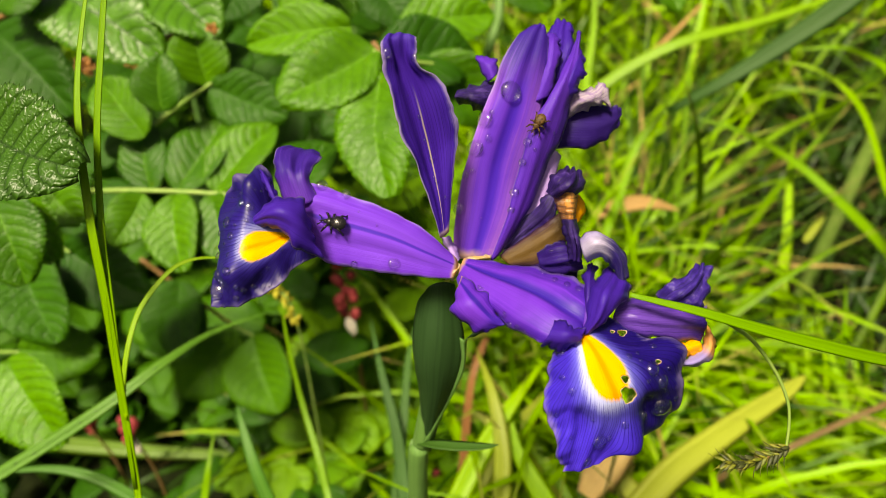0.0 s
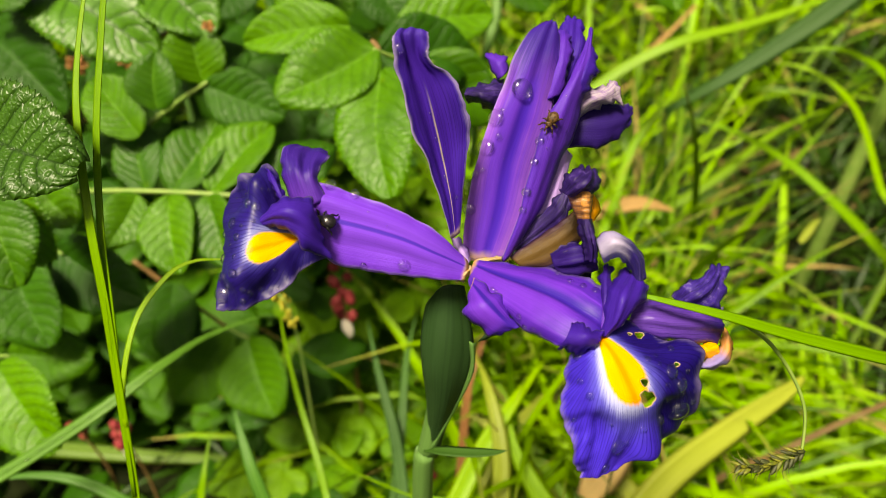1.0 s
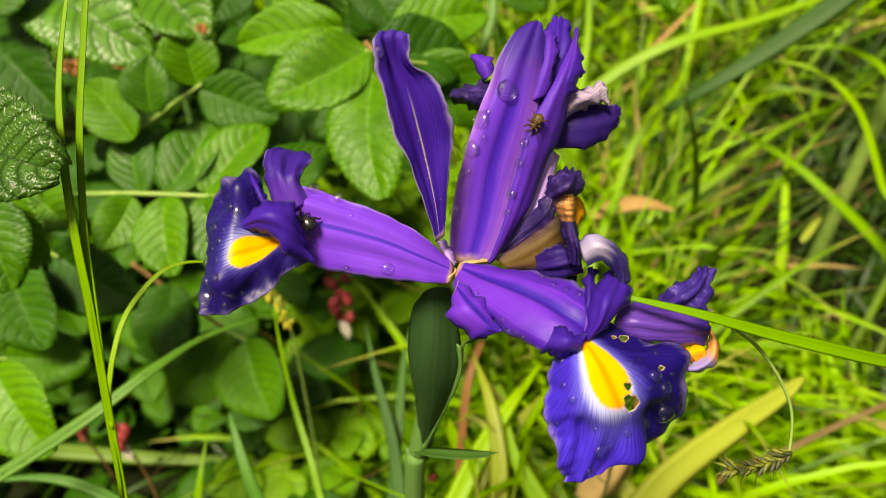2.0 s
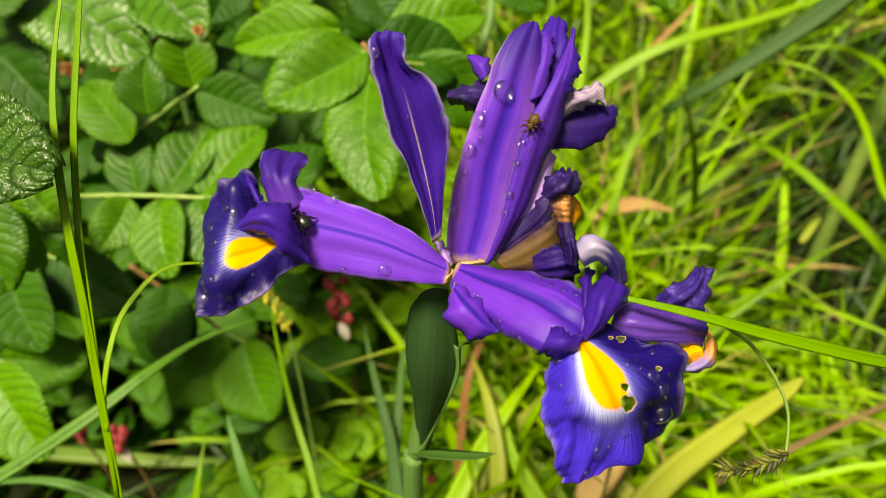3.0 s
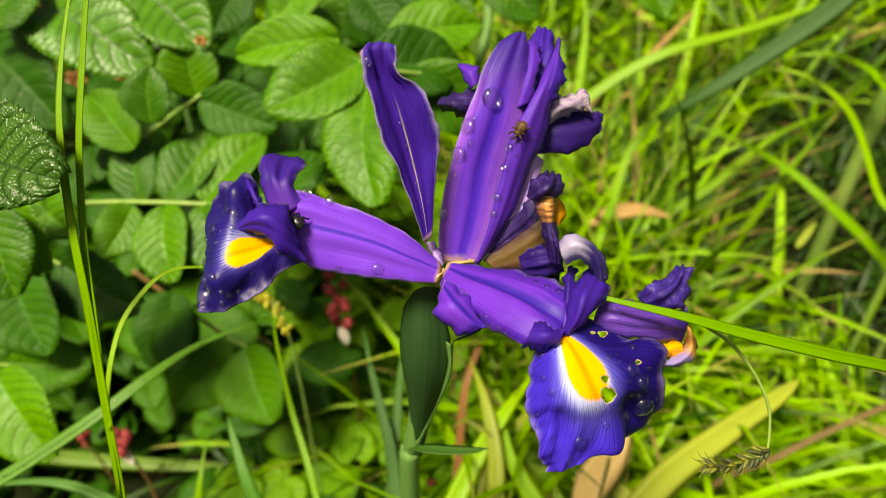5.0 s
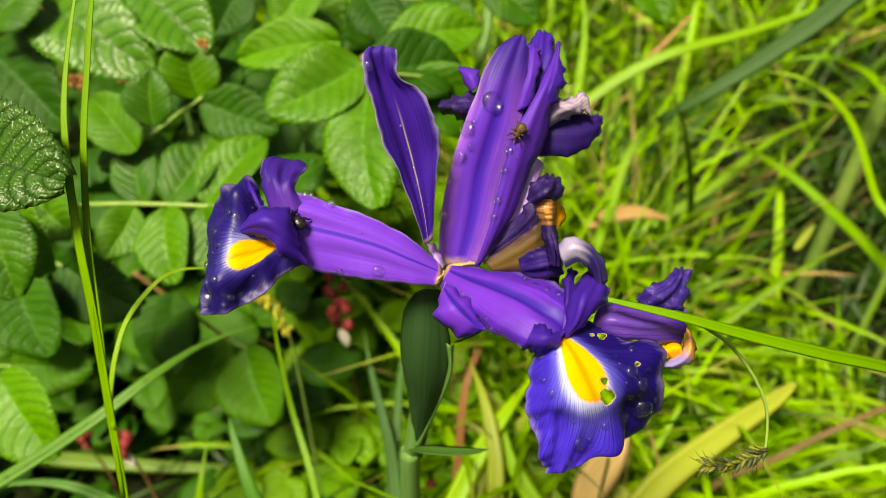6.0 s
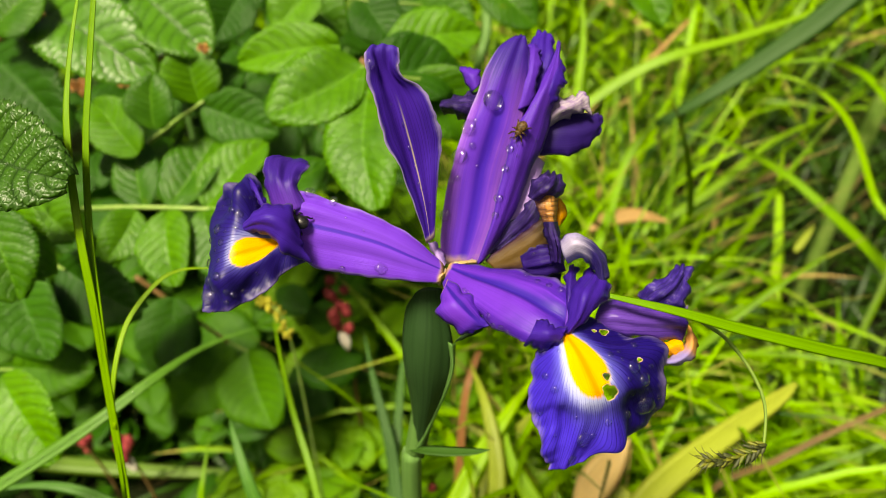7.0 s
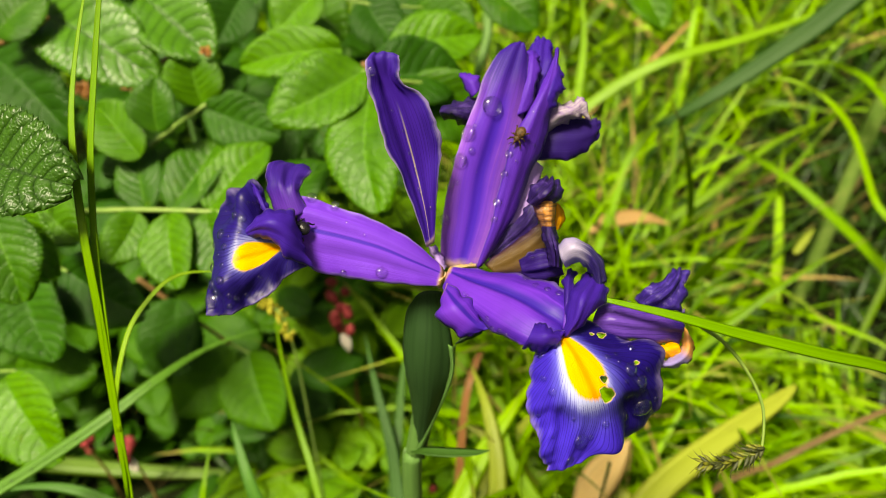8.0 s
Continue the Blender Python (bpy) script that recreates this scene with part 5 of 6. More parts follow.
petal("crest", M_ARM_DEEP, "wavy margin lobe",
      [(1.2, -2.5, 0), (5.4, -5.3, 4), (8.6, -9.4, 5), (10.6, -12.6, 7)],
      [(0.6, -4.2, 2), (2.3, -7.4, 8), (6.4, -11.5, 8), (9.2, -13, 7)],
      [(-0, -5.4, 3), (-0.9, -10.2, 5), (3.6, -14.1, 5), (7.7, -13.4, 6)],
      nu=17, nv=29, ruffle=0.6, waves=2, seed=5, flutes=0.08, crumple=0, jag=0.014)
petal("crest", M_CREST, "upturned ruffled crest",
      [(25.5, -13.4, 13), (26.8, -8.8, 12), (27.8, -4.3, 10), (30, -2.1, 8), (32.4, -0.5, 6)],
      [(26.2, -13.6, 15), (28.3, -9.9, 17), (29.9, -5.5, 17), (32.3, -3, 13), (34.1, -0.9, 9)],
      [(27.5, -13.1, 14), (31.7, -10.1, 12), (35.1, -7.4, 11), (36.2, -4.5, 10), (36.2, -2.1, 8)],
      nu=21, nv=33, ruffle=0.5, waves=2, seed=6, flutes=0.25, crumple=0, jag=0.014)
petal("crest", M_CREST, "folded dark crest",
      [(17.1, -16.2, 14), (20.6, -16.6, 15), (24, -16.3, 15)],
      [(18.3, -13.1, 18), (21.4, -13.4, 20), (24.5, -14.2, 18)],
      [(19.8, -10.7, 15), (22.7, -11.5, 16), (25.7, -12.8, 16)],
      nu=15, nv=25, ruffle=0.5, waves=2, seed=7, flutes=0.08, crumple=0, jag=0.014)
petal("crest", M_CREST_UP, "pale torn margin of the crest",
      [(25.3, -13.3, 12), (26.4, -7.8, 10), (27.2, -2.7, 8), (28.4, 0.2, 6)],
      [(26.1, -11.9, 14), (26.9, -7, 13), (27.8, -2, 10), (28.9, 0.7, 7)],
      [(27.2, -10.9, 13), (28.7, -6.6, 11), (29.6, -2.7, 8), (30, -0.3, 6)],
      nu=11, nv=25, ruffle=0.5, waves=2, seed=8, flutes=0.08, crumple=0, jag=0.014)
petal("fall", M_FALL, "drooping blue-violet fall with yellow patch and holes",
      [(22.2, -15.4, 12), (20.1, -18.5, 12), (18.6, -24.8, 12), (18.7, -30.7, 12), (21.1, -35.3, 11), (22.3, -40, 10), (23, -43.5, 9)],
      [(25.5, -13.7, 14.3), (27.7, -17.3, 17), (29.9, -22.2, 17.7), (31.7, -27, 16.9), (32.7, -32.1, 12.6), (30.6, -38.1, 10.4), (28.2, -42.1, 10.6)],
      [(32.2, -10.5, 6), (40.1, -14.5, 4), (46.9, -17.4, 4), (50.4, -26.1, 3), (50.2, -36, -6), (42.6, -39.4, -5), (34, -40.2, 5)],
      nu=121, nv=141, ruffle=0.45, waves=4, seed=9, flutes=0.1, crumple=0, jag=0.012, pleats=0.3,
      dents=[(0.38, 0.78, 0.2, 0.1, -4.5), (0.62, 0.6, 0.22, 0.09, 2.8), (-0.55, 0.6, 0.2, 0.12, 1.5), (-0.9, 0.75, 0.2, 0.08, -2), (0.95, 0.35, 0.2, 0.07, -2.5)],
      drops=[(-0.71, 0.28, 0.62), (-0.81, 0.13, 0.99), (-0.54, 0.37, 0.74), (0.77, 0.61, 2.23), (0.73, 0.46, 1.36), (0.62, 0.38, 1.36), (0.6, 0.56, 0.62), (0.92, 0.56, 0.62), (0.58, 0.67, 1.12), (0.17, 0.68, 0.74), (-0.15, 0.78, 1.49), (0.04, 0.77, 0.62), (-0.27, 0.92, 0.99), (0.58, 0.9, 0.99), (-0.85, 0.52, 0.5), (0.92, 0.62, 0.5), (0.48, 0.26, 0.62), (0.56, 0.32, 0.37), (0.79, 0.29, 0.62), (-0.38, 0.13, 0.37), (0.6, 0.27, 0.37), (0.5, 0.43, 0.5), (0.81, 0.41, 0.5), (-0.73, 0.7, 0.37), (-0.33, 0.63, 0.37), (0.38, 0.33, 0.25), (0.77, 0.52, 0.37)],
      holes=[(0.2, 0.47, 0.095, 0.055), (0.235, 0.37, 0.05, 0.026), (0.79, 0.118, 0.085, 0.02), (0.68, 0.085, 0.045, 0.011), (0.708, 0.362, 0.026, 0.012)])
petal("standard", M_STANDARD, "dark violet standard with cream midrib",
      [(-3.8, 6, -4), (-5.7, 13.6, 1), (-8.9, 21.7, 6), (-11.9, 28.2, 10), (-13.8, 34.7, 12), (-15.5, 41, 14), (-16.2, 44.7, 15), (-15.3, 47.3, 14)],
      [(-2.8, 6.6, -4), (-4, 14.9, -0.4), (-6.1, 24.5, 2.4), (-8.1, 32.4, 6.2), (-10, 38.3, 8.8), (-12.1, 42.9, 11.2), (-12.7, 46.3, 13.4), (-12.3, 48.1, 13.2)],
      [(-1.8, 7.5, -4), (-1.1, 18.6, 0), (-0, 28.1, 3), (-1, 34.2, 6), (-3.9, 39.3, 8), (-8.6, 41.8, 12), (-8.8, 45.2, 13), (-9, 47.4, 13)],
      nu=25, nv=57, ruffle=0.35, waves=3, seed=10, flutes=0.25, crumple=0, jag=0.04,
      dents=[(0.55, 0.5, 0.25, 0.2, 0.8), (-0.7, 0.75, 0.25, 0.1, 1.2)],
      drops=[(-0.83, 0.79, 0.87), (1, 0.77, 0.62), (-0.08, 0.43, 0.37), (-0.08, 0.34, 0.37), (0, 0.29, 0.37), (0.08, 0.27, 0.5), (-0.08, 0.23, 0.37), (0.08, 0.2, 0.37), (0.5, 0.14, 0.37), (-0.17, 0.55, 0.25)])
petal("standard", M_LILAC, "broad lilac standard",
      [(-0.6, 1.5, -17), (-0.2, 10.4, -14), (1.4, 21, -11), (4.7, 32.6, -9), (7.9, 41.6, -8), (11.2, 49.5, -8), (15.2, 55.3, -9), (17.9, 57.2, -10)],
      [(3.5, 0.9, -15.4), (6.1, 12.4, -12.9), (8, 23.6, -10.5), (11.2, 34.4, -8), (14.1, 42.7, -7), (16.3, 49.2, -7.2), (18.7, 55.5, -8.4), (19.9, 57.6, -9.6)],
      [(9, 1.1, -16), (13.7, 13.2, -15), (16.6, 24, -14), (20.2, 35.2, -12), (21.1, 42.3, -11), (21.9, 48.7, -10), (21.9, 53.4, -10), (21, 56.7, -10)],
      nu=31, nv=57, ruffle=0.25, waves=3, seed=11, flutes=0.06, crumple=0, jag=0.012,
      dents=[(0.22, 0.45, 0.25, 0.5, -0.7), (-0.8, 0.5, 0.2, 0.15, -0.8)],
      drops=[(-0.13, 0.54, 1.98), (-0.72, 0.45, 1.75), (-0.7, 0.36, 1.6), (-0.33, 0.38, 0.74), (-0.53, 0.48, 0.5), (-0.8, 0.29, 0.74), (-0.6, 0.3, 0.62), (-0.82, 0.18, 1.24), (0.07, 0.14, 0.25), (0.07, 0.32, 0.25)])
petal("standard", M_FOLD, "folded violet standard",
      [(8.4, 0.7, -12), (11.6, 10.2, -9), (14.1, 20.6, -7), (15.9, 28.2, -6), (19.2, 36, -6), (23.2, 42.7, -7), (27.4, 51.1, -9), (28.7, 55.6, -10)],
      [(9.7, 1.4, -11.8), (13.9, 10.9, -8.8), (17.6, 21.9, -6.8), (20, 30.1, -5.3), (22.9, 37.7, -5), (25.5, 44.3, -5.5), (28, 51.4, -8), (29, 56, -9.5)],
      [(11.4, 3.4, -13), (17.5, 13, -12), (22.2, 23.8, -12), (25.8, 32.3, -11), (28.1, 40.8, -10), (29.9, 46.5, -9), (29.4, 52.4, -9), (29.5, 55.6, -10)],
      nu=21, nv=57, ruffle=0.25, waves=4, seed=12, flutes=0.1, crumple=0, jag=0.015,
      drops=[(-0.75, 0.43, 0.9), (-0.78, 0.35, 0.8), (-0.75, 0.24, 0.9), (-0.7, 0.19, 0.7), (-0.2, 0.38, 0.37), (0.5, 0.43, 0.37), (-0.2, 0.43, 0.25), (-0.3, 0.62, 0.25)])
petal("standard", M_CREST, "frilled inner petal tip",
      [(17.3, 38, -16), (19.1, 46.2, -16), (22.6, 54.1, -17), (23.1, 58.6, -18), (25, 61.3, -19)],
      [(19.3, 38.7, -16), (22.3, 45.5, -13), (25.2, 53.2, -14), (25.9, 58.6, -16), (26.8, 61.3, -18)],
      [(22.9, 39.6, -17), (27.6, 46.9, -16), (29.6, 53.1, -16), (29.4, 56.9, -17), (28.8, 60, -18)],
      nu=17, nv=33, ruffle=0.6, waves=3, seed=13, flutes=0.3, crumple=0, jag=0.014)
petal("standard", M_PALE, "pale lilac petal underside",
      [(11.4, 2, -16), (17.3, 12.5, -16), (21.9, 23, -17), (23.5, 29.2, -18)],
      [(12.4, 2, -15), (19.5, 12.1, -15), (23, 21.4, -15), (25, 28.2, -17)],
      [(13.6, 2.2, -16), (21.8, 11.9, -16), (24.7, 21.9, -17), (26.5, 27, -18)],
      nu=11, nv=29, ruffle=0.1, waves=2, seed=14, flutes=0.08, crumple=0, jag=0.014)
petal("wilted_petal", M_NIGHT, "dark wilting petal",
      [(25.1, 41.2, -18), (29.3, 41.9, -18), (35.1, 40.7, -19), (40.2, 40.2, -20), (42, 40.1, -21)],
      [(24, 34.8, -17.6), (29, 34.6, -16.2), (34.6, 34.7, -16.8), (39.9, 36.4, -18.6), (42.1, 38.2, -20.6)],
      [(23.1, 28.9, -18), (29.3, 29.1, -18), (34.4, 29.5, -19), (38.8, 32.4, -20), (41.2, 35.4, -21)],
      nu=19, nv=29, ruffle=0.4, waves=3, seed=15, flutes=0.08, crumple=0, jag=0.014)
petal("wilted_petal", M_CREAM, "withered cream petal margin",
      [(26.3, 38.5, -14), (28.6, 42.3, -14), (32.9, 43.3, -15), (35.6, 44.7, -16)],
      [(26.4, 36.7, -13), (29.4, 39.4, -11), (33.6, 40.9, -12), (36.7, 43.8, -15)],
      [(27.4, 36.1, -15), (32.2, 38.5, -15), (36.3, 39.8, -15), (38.9, 38.7, -16)],
      nu=13, nv=25, ruffle=0.5, waves=3, seed=16, flutes=0.08, crumple=0.14, jag=0.014)
petal("wilted_petal", M_DARK, "rolled dark petal",
      [(9.4, 45.5, -16), (4.2, 44.2, -16), (0.8, 43.7, -17)],
      [(8.1, 39.7, -11), (3.3, 39.9, -9), (-0.5, 41.2, -12)],
      [(8.1, 35.9, -16), (4.2, 38.7, -16), (0.1, 40.4, -17)],
      nu=15, nv=25, ruffle=0.4, waves=2, seed=17, flutes=0.08, crumple=0.12, jag=0.014)
petal("wilted_petal", M_FOLD, "curled petal tip",
      [(7.5, 44.6, -14), (4.9, 49.8, -15), (4.9, 51.7, -16)],
      [(8.8, 45.2, -12), (7.4, 48.6, -12), (6.2, 51.3, -15)],
      [(10.1, 47.1, -14), (9.6, 50.1, -14), (7.6, 51.2, -15)],
      nu=11, nv=17, ruffle=0.3, waves=2, seed=18, flutes=0.08, crumple=0, jag=0.014)
petal("wilted_petal", M_STRAW, "withered straw-coloured petal strap",
      [(10.7, 2, -14), (16.8, 6.6, -12), (21.9, 10, -10), (25.7, 13.5, -9)],
      [(12, 0.7, -13.1), (18, 3.6, -10.8), (23.1, 7, -9.1), (26.9, 10.9, -8.1)],
      [(13.3, -0.4, -13), (19.5, -0.4, -12), (24.3, 3, -11), (28, 7, -9)],
      nu=17, nv=33, ruffle=0.3, waves=2, seed=19, flutes=0.12, crumple=0.02, jag=0.014)
petal("wilted_petal", M_DARK, "shrivelled dark petal",
      [(10.3, 2, -16), (15.8, 10.2, -15), (20.6, 15.5, -13), (22.5, 18, -11)],
      [(11.8, 3.6, -15), (17.9, 8.8, -13), (21.9, 12.9, -10), (23.6, 16.9, -10)],
      [(13.8, 2.9, -16), (20.6, 6.6, -15), (24.1, 10.1, -13), (25.4, 15.9, -11)],
      nu=13, nv=29, ruffle=0.5, waves=3, seed=20, flutes=0.3, crumple=0.03, jag=0.014)
petal("wilted_petal", M_DARK, "shrivelled dark petal",
      [(18.5, -0.3, -9), (22.4, -2.4, -7), (28.2, -3, -6)],
      [(20.6, 1.1, -7), (24.3, 0.5, -4), (28.6, -0.1, -4)],
      [(22.7, 3.9, -9), (26.2, 5.2, -8), (29.7, 2.6, -7)],
      nu=15, nv=25, ruffle=0.6, waves=3, seed=21, flutes=0.3, crumple=0.03, jag=0.014)
petal("rolled_crest", M_DARK, "twisted dark violet curl",
      [(19.7, 16.4, 3), (20.4, 19.8, 3), (22.6, 21.4, 3), (23.9, 22.1, 1)],
      [(19.9, 14.9, 10), (21.9, 16.8, 14), (23.9, 18.9, 12), (25.2, 21.2, 5)],
      [(22.1, 15.1, 5), (27.1, 16.3, 5), (27.6, 18.9, 4), (27.2, 20.8, 2)],
      nu=15, nv=29, ruffle=0.3, waves=2, seed=22, flutes=0.5, crumple=0.07, jag=0.014)
petal("rolled_crest", M_ORANGE, "withered orange roll",
      [(20.6, 15.9, 6), (21.4, 12.9, 7), (22.8, 9.8, 7)],
      [(23.1, 15.6, 11.4), (23.3, 12.4, 11.8), (23.9, 9.6, 10.6)],
      [(26, 15.9, 6), (25.5, 12.9, 7), (25.3, 9.9, 6)],
      nu=17, nv=33, ruffle=0.06, waves=5, seed=23, flutes=0.05, crumple=0, jag=0.02)
petal("rolled_crest", M_YELLOW, "orange petal patch",
      [(25.9, 15.8, 1), (25.9, 12.4, 1), (26.2, 9.9, 1)],
      [(26.5, 15.9, 3), (27, 12.3, 3), (26.7, 9.7, 2)],
      [(27.6, 15.5, 1), (28.8, 12.7, 1), (27.6, 10.4, 1)],
      nu=9, nv=17, ruffle=0.1, waves=1, seed=24, flutes=0.08, crumple=0, jag=0.014)
petal("rolled_crest", M_DARK, "hanging shrivelled tip",
      [(22.6, 10.3, 7), (22.9, 7.5, 7), (23.9, 4.6, 7), (24.4, 1.5, 6)],
      [(23.4, 9.9, 12), (24.2, 6.9, 12), (25.1, 4, 11), (25.4, 1.2, 9)],
      [(25.6, 10.3, 7), (26.1, 7, 6), (26.9, 4.2, 6), (26.6, 1, 6)],
      nu=17, nv=41, ruffle=0.15, waves=3, seed=25, flutes=0.3, crumple=0.02, jag=0.02)
petal("wilted_petal", M_NIGHT, "shrivelled dark petal",
      [(18.2, 2.8, -1), (21.5, 5.4, 1), (25.5, 5.2, 2)],
      [(18.6, 0.4, 1), (22.4, 1.5, 4), (27, 2.2, 4)],
      [(19.6, -2, -1), (23.8, -2.2, 0), (28.4, -1, 1)],
      nu=21, nv=29, ruffle=0.3, waves=2, seed=41, flutes=0.5, crumple=0, jag=0.01,
      drops=[(-0.5, 0.4, 0.4), (0.3, 0.7, 0.5)])
petal("rolled_crest", M_ASH, "papery pale lilac curl",
      [(25.6, 5.9, 11), (28.2, 7.7, 11), (32, 6.5, 10), (35.2, 3.2, 9), (37, -1.2, 8)],
      [(25.4, 3.3, 15), (27.5, 5, 18), (31, 3.8, 16), (33.4, 1, 14), (34.8, -2.8, 11)],
      [(26.9, 1.1, 12), (29.7, 2, 12), (31.7, 1, 11), (33, -0.8, 10), (33.6, -2.5, 9)],
      nu=17, nv=33, ruffle=0.3, waves=2, seed=26, flutes=0.2, crumple=0.05, jag=0.014)
petal("wilted_fall", M_WILT_FALL, "wilting violet fall behind",
      [(35.9, -8.2, 3), (39.2, -6.4, 2), (45.4, -7.8, 0), (51.6, -8.6, -2), (57.4, -9.7, -3)],
      [(34.2, -11.2, 5), (38.5, -11, 7), (44.1, -11.7, 6), (50.2, -12, 4), (55.9, -12.9, 1)],
      [(34.7, -13.5, 3), (40.2, -15.4, 3), (46, -16.4, 2), (52.2, -17, 0), (56.2, -16.9, -2)],
      nu=21, nv=33, ruffle=0.5, waves=3, seed=27, flutes=0.35, crumple=0.05, jag=0.014)
petal("wilted_fall", M_NAVY, "crumpled navy crest",
      [(45.3, -6.5, -1), (46.9, -3.8, -1), (51, -3.2, -2), (53.9, -1.4, -3), (55.1, -0, -4)],
      [(46.9, -8.2, 1), (49, -5.9, 4), (51.7, -4.2, 3), (54.3, -1.8, 1), (56.2, 0.4, -2)],
      [(50, -9.8, -1), (55.7, -9.1, -2), (57.3, -7.6, -2), (57.9, -3.9, -3), (58.8, -0.4, -4)],
      nu=21, nv=33, ruffle=0.7, waves=2.5, seed=28, flutes=0.6, crumple=0.1, jag=0.014,
      drops=[(1, 0, 0.5), (-0.1, 0, 0.5)])
petal("wilted_fall", M_YELLOW, "yellow patch of the wilted fall",
      [(48.5, -18.5, -1), (51.9, -17, -1), (55.4, -15.8, -2)],
      [(49.4, -18.5, 1), (51.7, -18.1, 2), (55, -17.5, 1)],
      [(51.9, -20, -1), (54, -20.7, -1), (56.9, -20.2, -2)],
      nu=13, nv=21, ruffle=0.3, waves=2, seed=29, flutes=0.08, crumple=0, jag=0.014)
petal("wilted_fall", M_CURL, "curled pale margin of the wilted fall",
      [(48.8, -20.3, -1), (52.8, -20.5, 0), (56.3, -17.8, -1), (57, -12.9, -2)],
      [(49.1, -21.4, 1), (52.6, -21.2, 3), (56.4, -18.9, 2), (57.3, -14.8, 1)],
      [(50.7, -22.5, -1), (55, -22.3, -1), (58.7, -20.8, -2), (59.7, -18.1, -3)],
      nu=11, nv=25, ruffle=0.3, waves=3, seed=30, flutes=0.08, crumple=0.12, jag=0.014)
petal("throat", M_PALE, "pale lilac petal base",
      [(-3.5, 6.5, -12), (-2, 3, -10), (-0.2, 0.5, -10)],
      [(-2.6, 6.3, -10), (-1, 3, -8), (0.4, 0.5, -8)],
      [(-1.8, 6.8, -12), (-0.1, 3.9, -10), (1.1, 1.5, -10)],
      nu=11, nv=21, ruffle=0.2, waves=2, seed=31, flutes=0.08, crumple=0, jag=0.014,
      drops=[(1, 1, 0.25)])
petal("throat", M_THROAT, "cream and yellow throat",
      [(-2.4, -3.8, -8), (-1.2, -1.6, -8), (0.8, -0, -9)],
      [(-1.5, -3.6, -7), (-0.5, -2, -6), (1.2, -0.5, -8)],
      [(-0.9, -4.2, -8), (0.3, -2.8, -9), (1.6, -1.1, -10)],
      nu=11, nv=21, ruffle=0.2, waves=2, seed=32, flutes=0.08, crumple=0, jag=0.014)
petal("throat", M_THROAT, "cream and yellow throat",
      [(2.2, 1.3, -11), (5.4, 1.9, -11), (8.4, 2.2, -12)],
      [(2.4, 0.7, -10), (5.4, 1.3, -9), (8.5, 1.6, -11)],
      [(2.6, 0.2, -11), (5.6, 0.6, -11), (8.6, 1, -12)],
      nu=11, nv=17, ruffle=0.2, waves=2, seed=33, flutes=0.08, crumple=0, jag=0.014)
petal("spathe", M_SPATHE, "glaucous green bract",
      [(-7, -6.4, -14), (-9.6, -10.5, -20), (-10.8, -19.5, -24), (-10.5, -27.4, -28), (-9.4, -35.8, -36), (-8.9, -47.8, -46), (-10, -59, -56)],
      [(-4.3, -4.8, -13.4), (-4.7, -11.5, -15.8), (-5.2, -20.1, -18.5), (-5.6, -28.3, -23.4), (-5.9, -37.5, -32), (-7, -47.5, -43.2), (-8.7, -58.8, -53.9)],
      [(-0.2, -5.1, -14), (1.1, -11.8, -19), (2.4, -19.5, -22), (1.7, -28, -27), (-1.1, -37.1, -35), (-4, -47.6, -45), (-6.5, -58.8, -55)],
      nu=17, nv=41, ruffle=0.1, waves=1, seed=34, flutes=0.08, crumple=0, jag=0.014)
petal("bract", M_STEM, "pale green bract margin",
      [(1.2, -19.1, -21), (1.6, -27.1, -26), (-2.1, -39.4, -38), (-8.9, -54.6, -50)],
      [(2.4, -19.7, -20), (2.4, -28.1, -25), (-1.4, -39.6, -37), (-7.7, -54.3, -49)],
      [(3.3, -19.8, -24), (2.2, -29.4, -29), (-2, -41.7, -41), (-7.4, -56.1, -52)],
      nu=9, nv=29, ruffle=0.1, waves=1, seed=35, flutes=0.08, crumple=0, jag=0.014)
petal("bract", M_SPATHE, "small green bract leaf",
      [(3.1, -18.4, -14), (6.2, -17.3, -14), (9.9, -15.8, -15)],
      [(3.9, -17.5, -13.4), (6.6, -16.4, -13.4), (10.2, -15.2, -14.7)],
      [(4.7, -16.8, -14), (6.9, -15.7, -14), (10.5, -15, -15)],
      nu=9, nv=21, ruffle=0.1, waves=1, seed=36, flutes=0.08, crumple=0, jag=0.014)
petal("fall_margin", M_CREST, "upcurled margin of the fall",
      [(-43, 20.7, 6), (-42.4, 18.9, 7), (-41.2, 16.1, 8), (-39.5, 14.1, 9)],
      [(-42.2, 20.1, 7), (-40.7, 17.8, 9), (-39.5, 15.4, 10), (-38.6, 13.5, 10)],
      [(-42, 19.8, 6), (-40.5, 18, 7), (-39.3, 15.8, 8), (-38.1, 13.6, 9)],
      nu=13, nv=29, ruffle=0.3, waves=2, seed=37, flutes=0.08, crumple=0, jag=0.014)
petal("standard", M_CREST, "frilled inner petal margin",
      [(21.8, 36.6, -9), (24.4, 43.2, -9), (26.4, 48.2, -9), (28.1, 51.6, -10)],
      [(23.9, 37, -8), (26.1, 42.7, -6), (28.1, 47.6, -7), (29.3, 51.1, -9)],
      [(26.4, 38.6, -9), (29.3, 43.2, -9), (30.3, 45.8, -9), (30.3, 49.4, -10)],
      nu=15, nv=33, ruffle=0.6, waves=3, seed=38, flutes=0.08, crumple=0, jag=0.014)
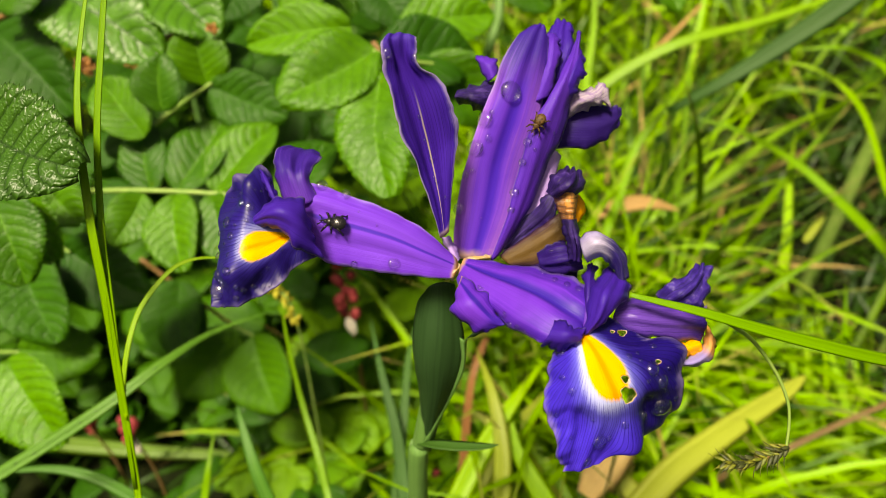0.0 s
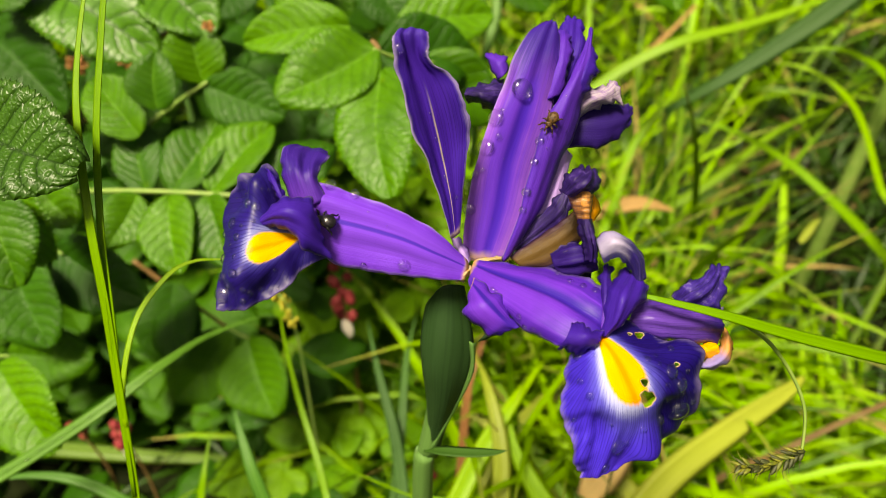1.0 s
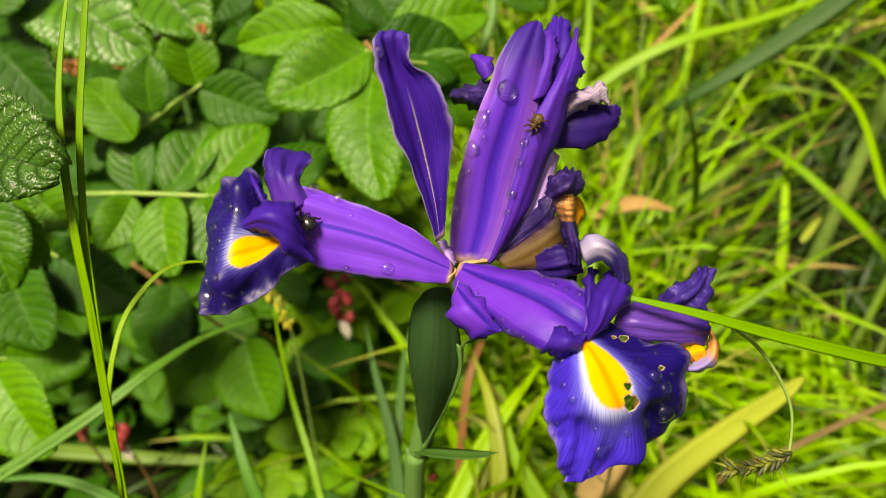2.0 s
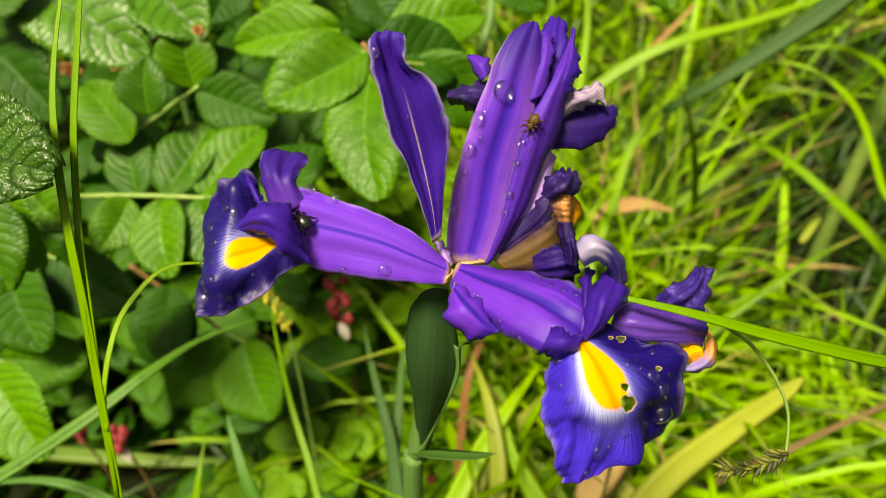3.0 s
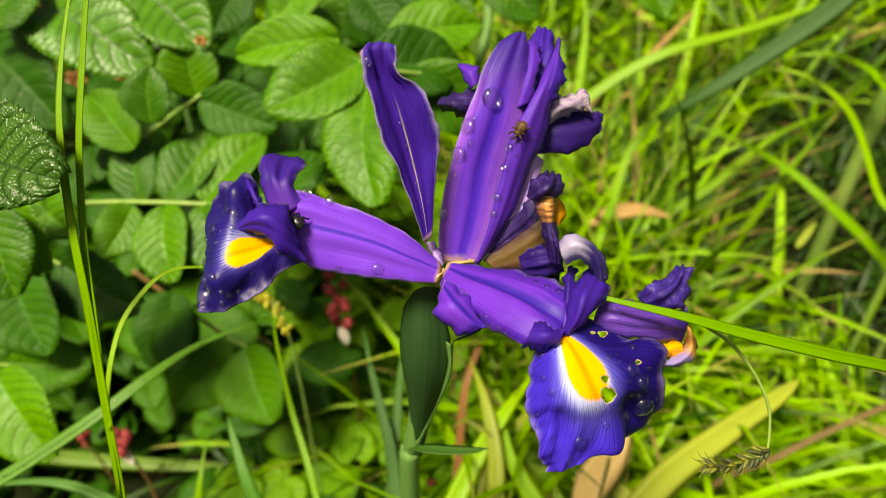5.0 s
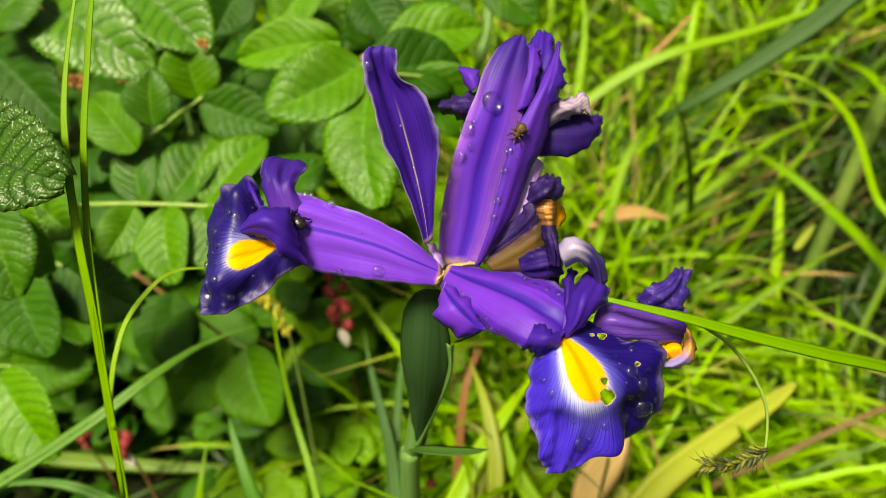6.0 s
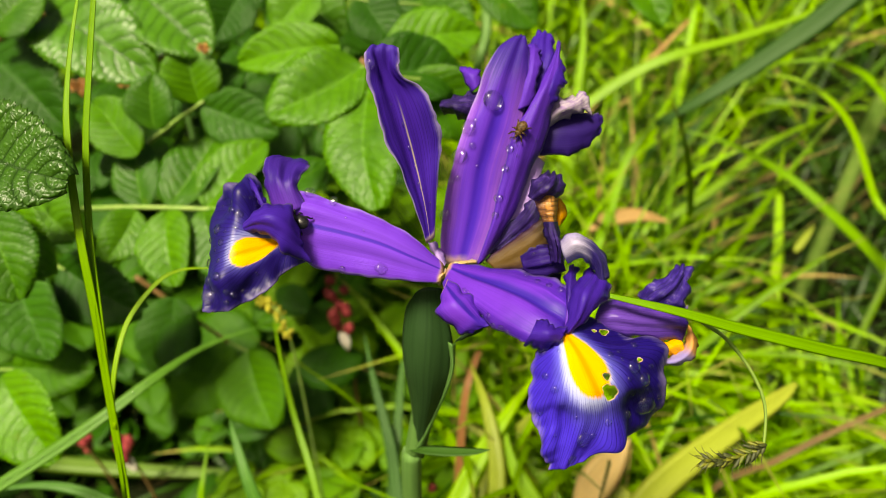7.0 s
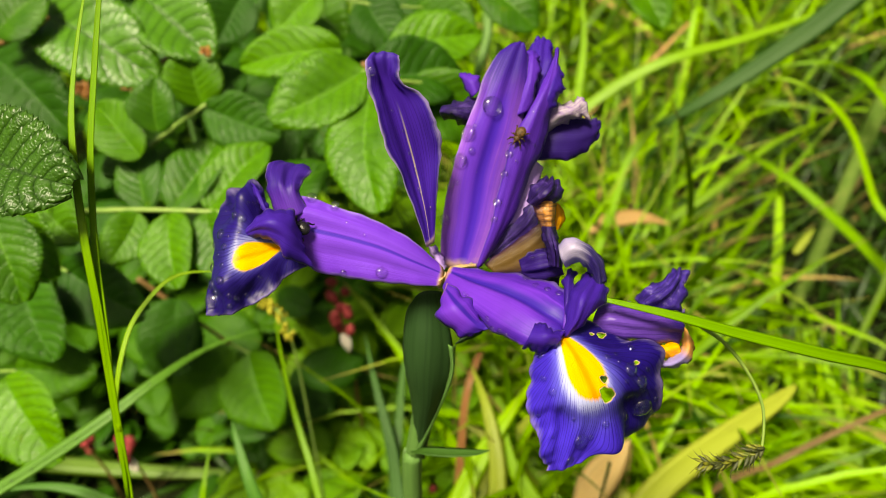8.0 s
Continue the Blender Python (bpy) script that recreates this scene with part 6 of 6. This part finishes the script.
petal("standard", M_FOLD, "frilled inner petal margin",
      [(18.1, 39, -11), (19.8, 46.3, -11), (21.3, 52.6, -12), (21.9, 56, -13)],
      [(19.7, 39.4, -10), (21.8, 46.1, -9), (22.8, 52.4, -10), (23.1, 56.2, -12)],
      [(22.1, 40.3, -11), (24.3, 47, -11), (24.9, 52.6, -12), (24.4, 55.7, -13)],
      nu=13, nv=29, ruffle=0.5, waves=3, seed=39, flutes=0.08, crumple=0, jag=0.014)


# ---- beetles ----
def beetle(name, label, shell, scale):
    """Head along +y, feet on z = 0."""
    b = tagged(new(name), label, "beetle")
    b.empty_display_size = 0.002
    s = scale
    v, f = ball((0, -0.0007 * s, 0.0011 * s), (0.00145 * s, 0.0017 * s, 0.00105 * s), None, 12, 18)
    part("abdomen", v, f, shell, b)
    v, f = ball((0, 0.0011 * s, 0.00095 * s), (0.0009 * s, 0.0008 * s, 0.0007 * s), None, 10, 16)
    part("thorax", v, f, shell, b)
    v, f = ball((0, 0.00195 * s, 0.0008 * s), (0.00045 * s, 0.0005 * s, 0.00042 * s), None, 8, 12)
    part("head", v, f, shell, b)
    v, f, u = tube_data([(0, 0.0022 * s, 0.0008 * s), (0, 0.0028 * s, 0.0006 * s), (0, 0.0032 * s, 0.0003 * s)], [0.00018 * s, 0.00014 * s], 8, 8)
    part("snout", v, f, shell, b, "", u)
    for side in (-1, 1):
        for y, fy in ((0.0013, 0.0022), (0.0006, 0.0004), (-0.0002, -0.0018)):
            pts = [(side * 0.0006 * s, y * s, 0.0007 * s), (side * 0.0014 * s, (y + fy) / 2 * s, 0.0012 * s), (side * 0.0018 * s, fy * s, 0.0003 * s), (side * 0.0022 * s, fy * 1.15 * s, 0.00005 * s)]
            v, f, u = tube_data(pts, [0.0002 * s, 0.00026 * s, 0.00018 * s, 0.00014 * s], 7, 16)
            part("leg", v, f, shell, b, "", u)
        v, f, u = tube_data([(side * 0.0001 * s, 0.0027 * s, 0.0007 * s), (side * 0.0007 * s, 0.003 * s, 0.0009 * s), (side * 0.001 * s, 0.0035 * s, 0.0007 * s)], [0.00008 * s, 0.00014 * s], 6, 8)
        part("antenna", v, f, shell, b, "", u)
    return b


black_beetle = beetle("black_weevil", "small shiny black weevil walking on a violet petal", M_SHELL, 1.08)
brown_beetle = beetle("brown_weevil", "small mottled brown weevil clinging to a violet petal", M_WEEVIL, 0.9)


# ---- what moves ----
def motions():
    walk(iris, [
        (0, pose(-0.02318, 0.12652, -0.00004, -0.072, 0.017, 0.035)),
        (0.5, pose(-0.02261, 0.12481, -0.00068, -0.378, -0.080, 0.162)),
        (1, pose(-0.02286, 0.12398, 0.00005, -0.400, -0.035, 0.122)),
        (1.5, pose(-0.02268, 0.12600, -0.00001, -0.041, -0.028, 0.065)),
        (3, pose(-0.02171, 0.12654, -0.00027, -0.013, -0.039, 0.037)),
        (3.5, pose(-0.02197, 0.12673, 0.00000, 0.000, -0.000, 0.000)),
        (4, pose(-0.02235, 0.12604, 0.00026, -0.052, 0.086, 0.004)),
        (4.5, pose(-0.02123, 0.12698, -0.00075, -0.143, -0.077, -0.122)),
        (6, pose(-0.02016, 0.12867, -0.00045, 0.138, -0.283, -0.297)),
        (6.5, pose(-0.02094, 0.12665, 0.00006, -0.192, -0.167, -0.211)),
        (7, pose(-0.02079, 0.12603, -0.00001, -0.143, -0.100, -0.204)),
        (7.5, pose(-0.02024, 0.12793, 0.00002, 0.075, -0.179, -0.300)),
        (8, pose(-0.02038, 0.12701, -0.00038, -0.095, -0.205, -0.210)),
    ])
    walk(black_beetle, [
        (0, pose(-0.02706, 0.11462, 0.40938, 12.331, -34.449, 78.251)),
        (0.5, pose(-0.02958, 0.11476, 0.40916, 11.020, -34.841, 80.558)),
        (1, pose(-0.03108, 0.11402, 0.41043, 15.484, -33.285, 72.596)),
        (1.5, pose(-0.03103, 0.11374, 0.41061, 19.561, -31.246, 64.970)),
        (3, pose(-0.03051, 0.11442, 0.41085, 23.686, -28.393, 56.688)),
        (3.5, pose(-0.03060, 0.11437, 0.41104, 23.686, -28.393, 56.688)),
        (4, pose(-0.03050, 0.11421, 0.41142, 23.686, -28.393, 56.688)),
        (4.5, pose(-0.03089, 0.11599, 0.41078, 23.686, -28.393, 56.688)),
        (6, pose(-0.03151, 0.11574, 0.41120, 23.686, -28.393, 56.688)),
        (6.5, pose(-0.03151, 0.11596, 0.41165, 23.686, -28.393, 56.688)),
        (7, pose(-0.03081, 0.11496, 0.41141, 23.686, -28.393, 56.688)),
        (7.5, pose(-0.03114, 0.11487, 0.41112, 23.686, -28.393, 56.688)),
        (8, pose(-0.03118, 0.11527, 0.41088, 23.686, -28.393, 56.688)),
    ])
    walk(brown_beetle, [
        (0, pose(0.01843, 0.13613, 0.42247, -40.518, -20.253, 149.882)),
        (0.5, pose(0.01826, 0.13677, 0.42184, -40.287, -20.016, 149.928)),
        (1, pose(0.01836, 0.13607, 0.42253, -40.243, -20.043, 149.873)),
        (1.5, pose(0.01860, 0.13541, 0.42254, -40.570, -20.229, 149.929)),
        (3, pose(0.01949, 0.13572, 0.42229, -40.602, -20.234, 149.912)),
        (3.5, pose(0.01953, 0.13580, 0.42254, -40.593, -20.274, 149.872)),
        (4, pose(0.01978, 0.13548, 0.42272, -40.499, -20.323, 149.844)),
        (4.5, pose(0.01972, 0.13701, 0.42182, -40.502, -20.136, 149.719)),
        (6, pose(0.01930, 0.13651, 0.42231, -40.872, -20.099, 149.672)),
        (6.5, pose(0.01937, 0.13698, 0.42268, -40.505, -20.033, 149.631)),
        (7, pose(0.02001, 0.13600, 0.42257, -40.515, -20.116, 149.641)),
        (7.5, pose(0.01998, 0.13623, 0.42270, -40.757, -20.157, 149.629)),
        (8, pose(0.01965, 0.13663, 0.42229, -40.615, -20.050, 149.670)),
    ])


motions()
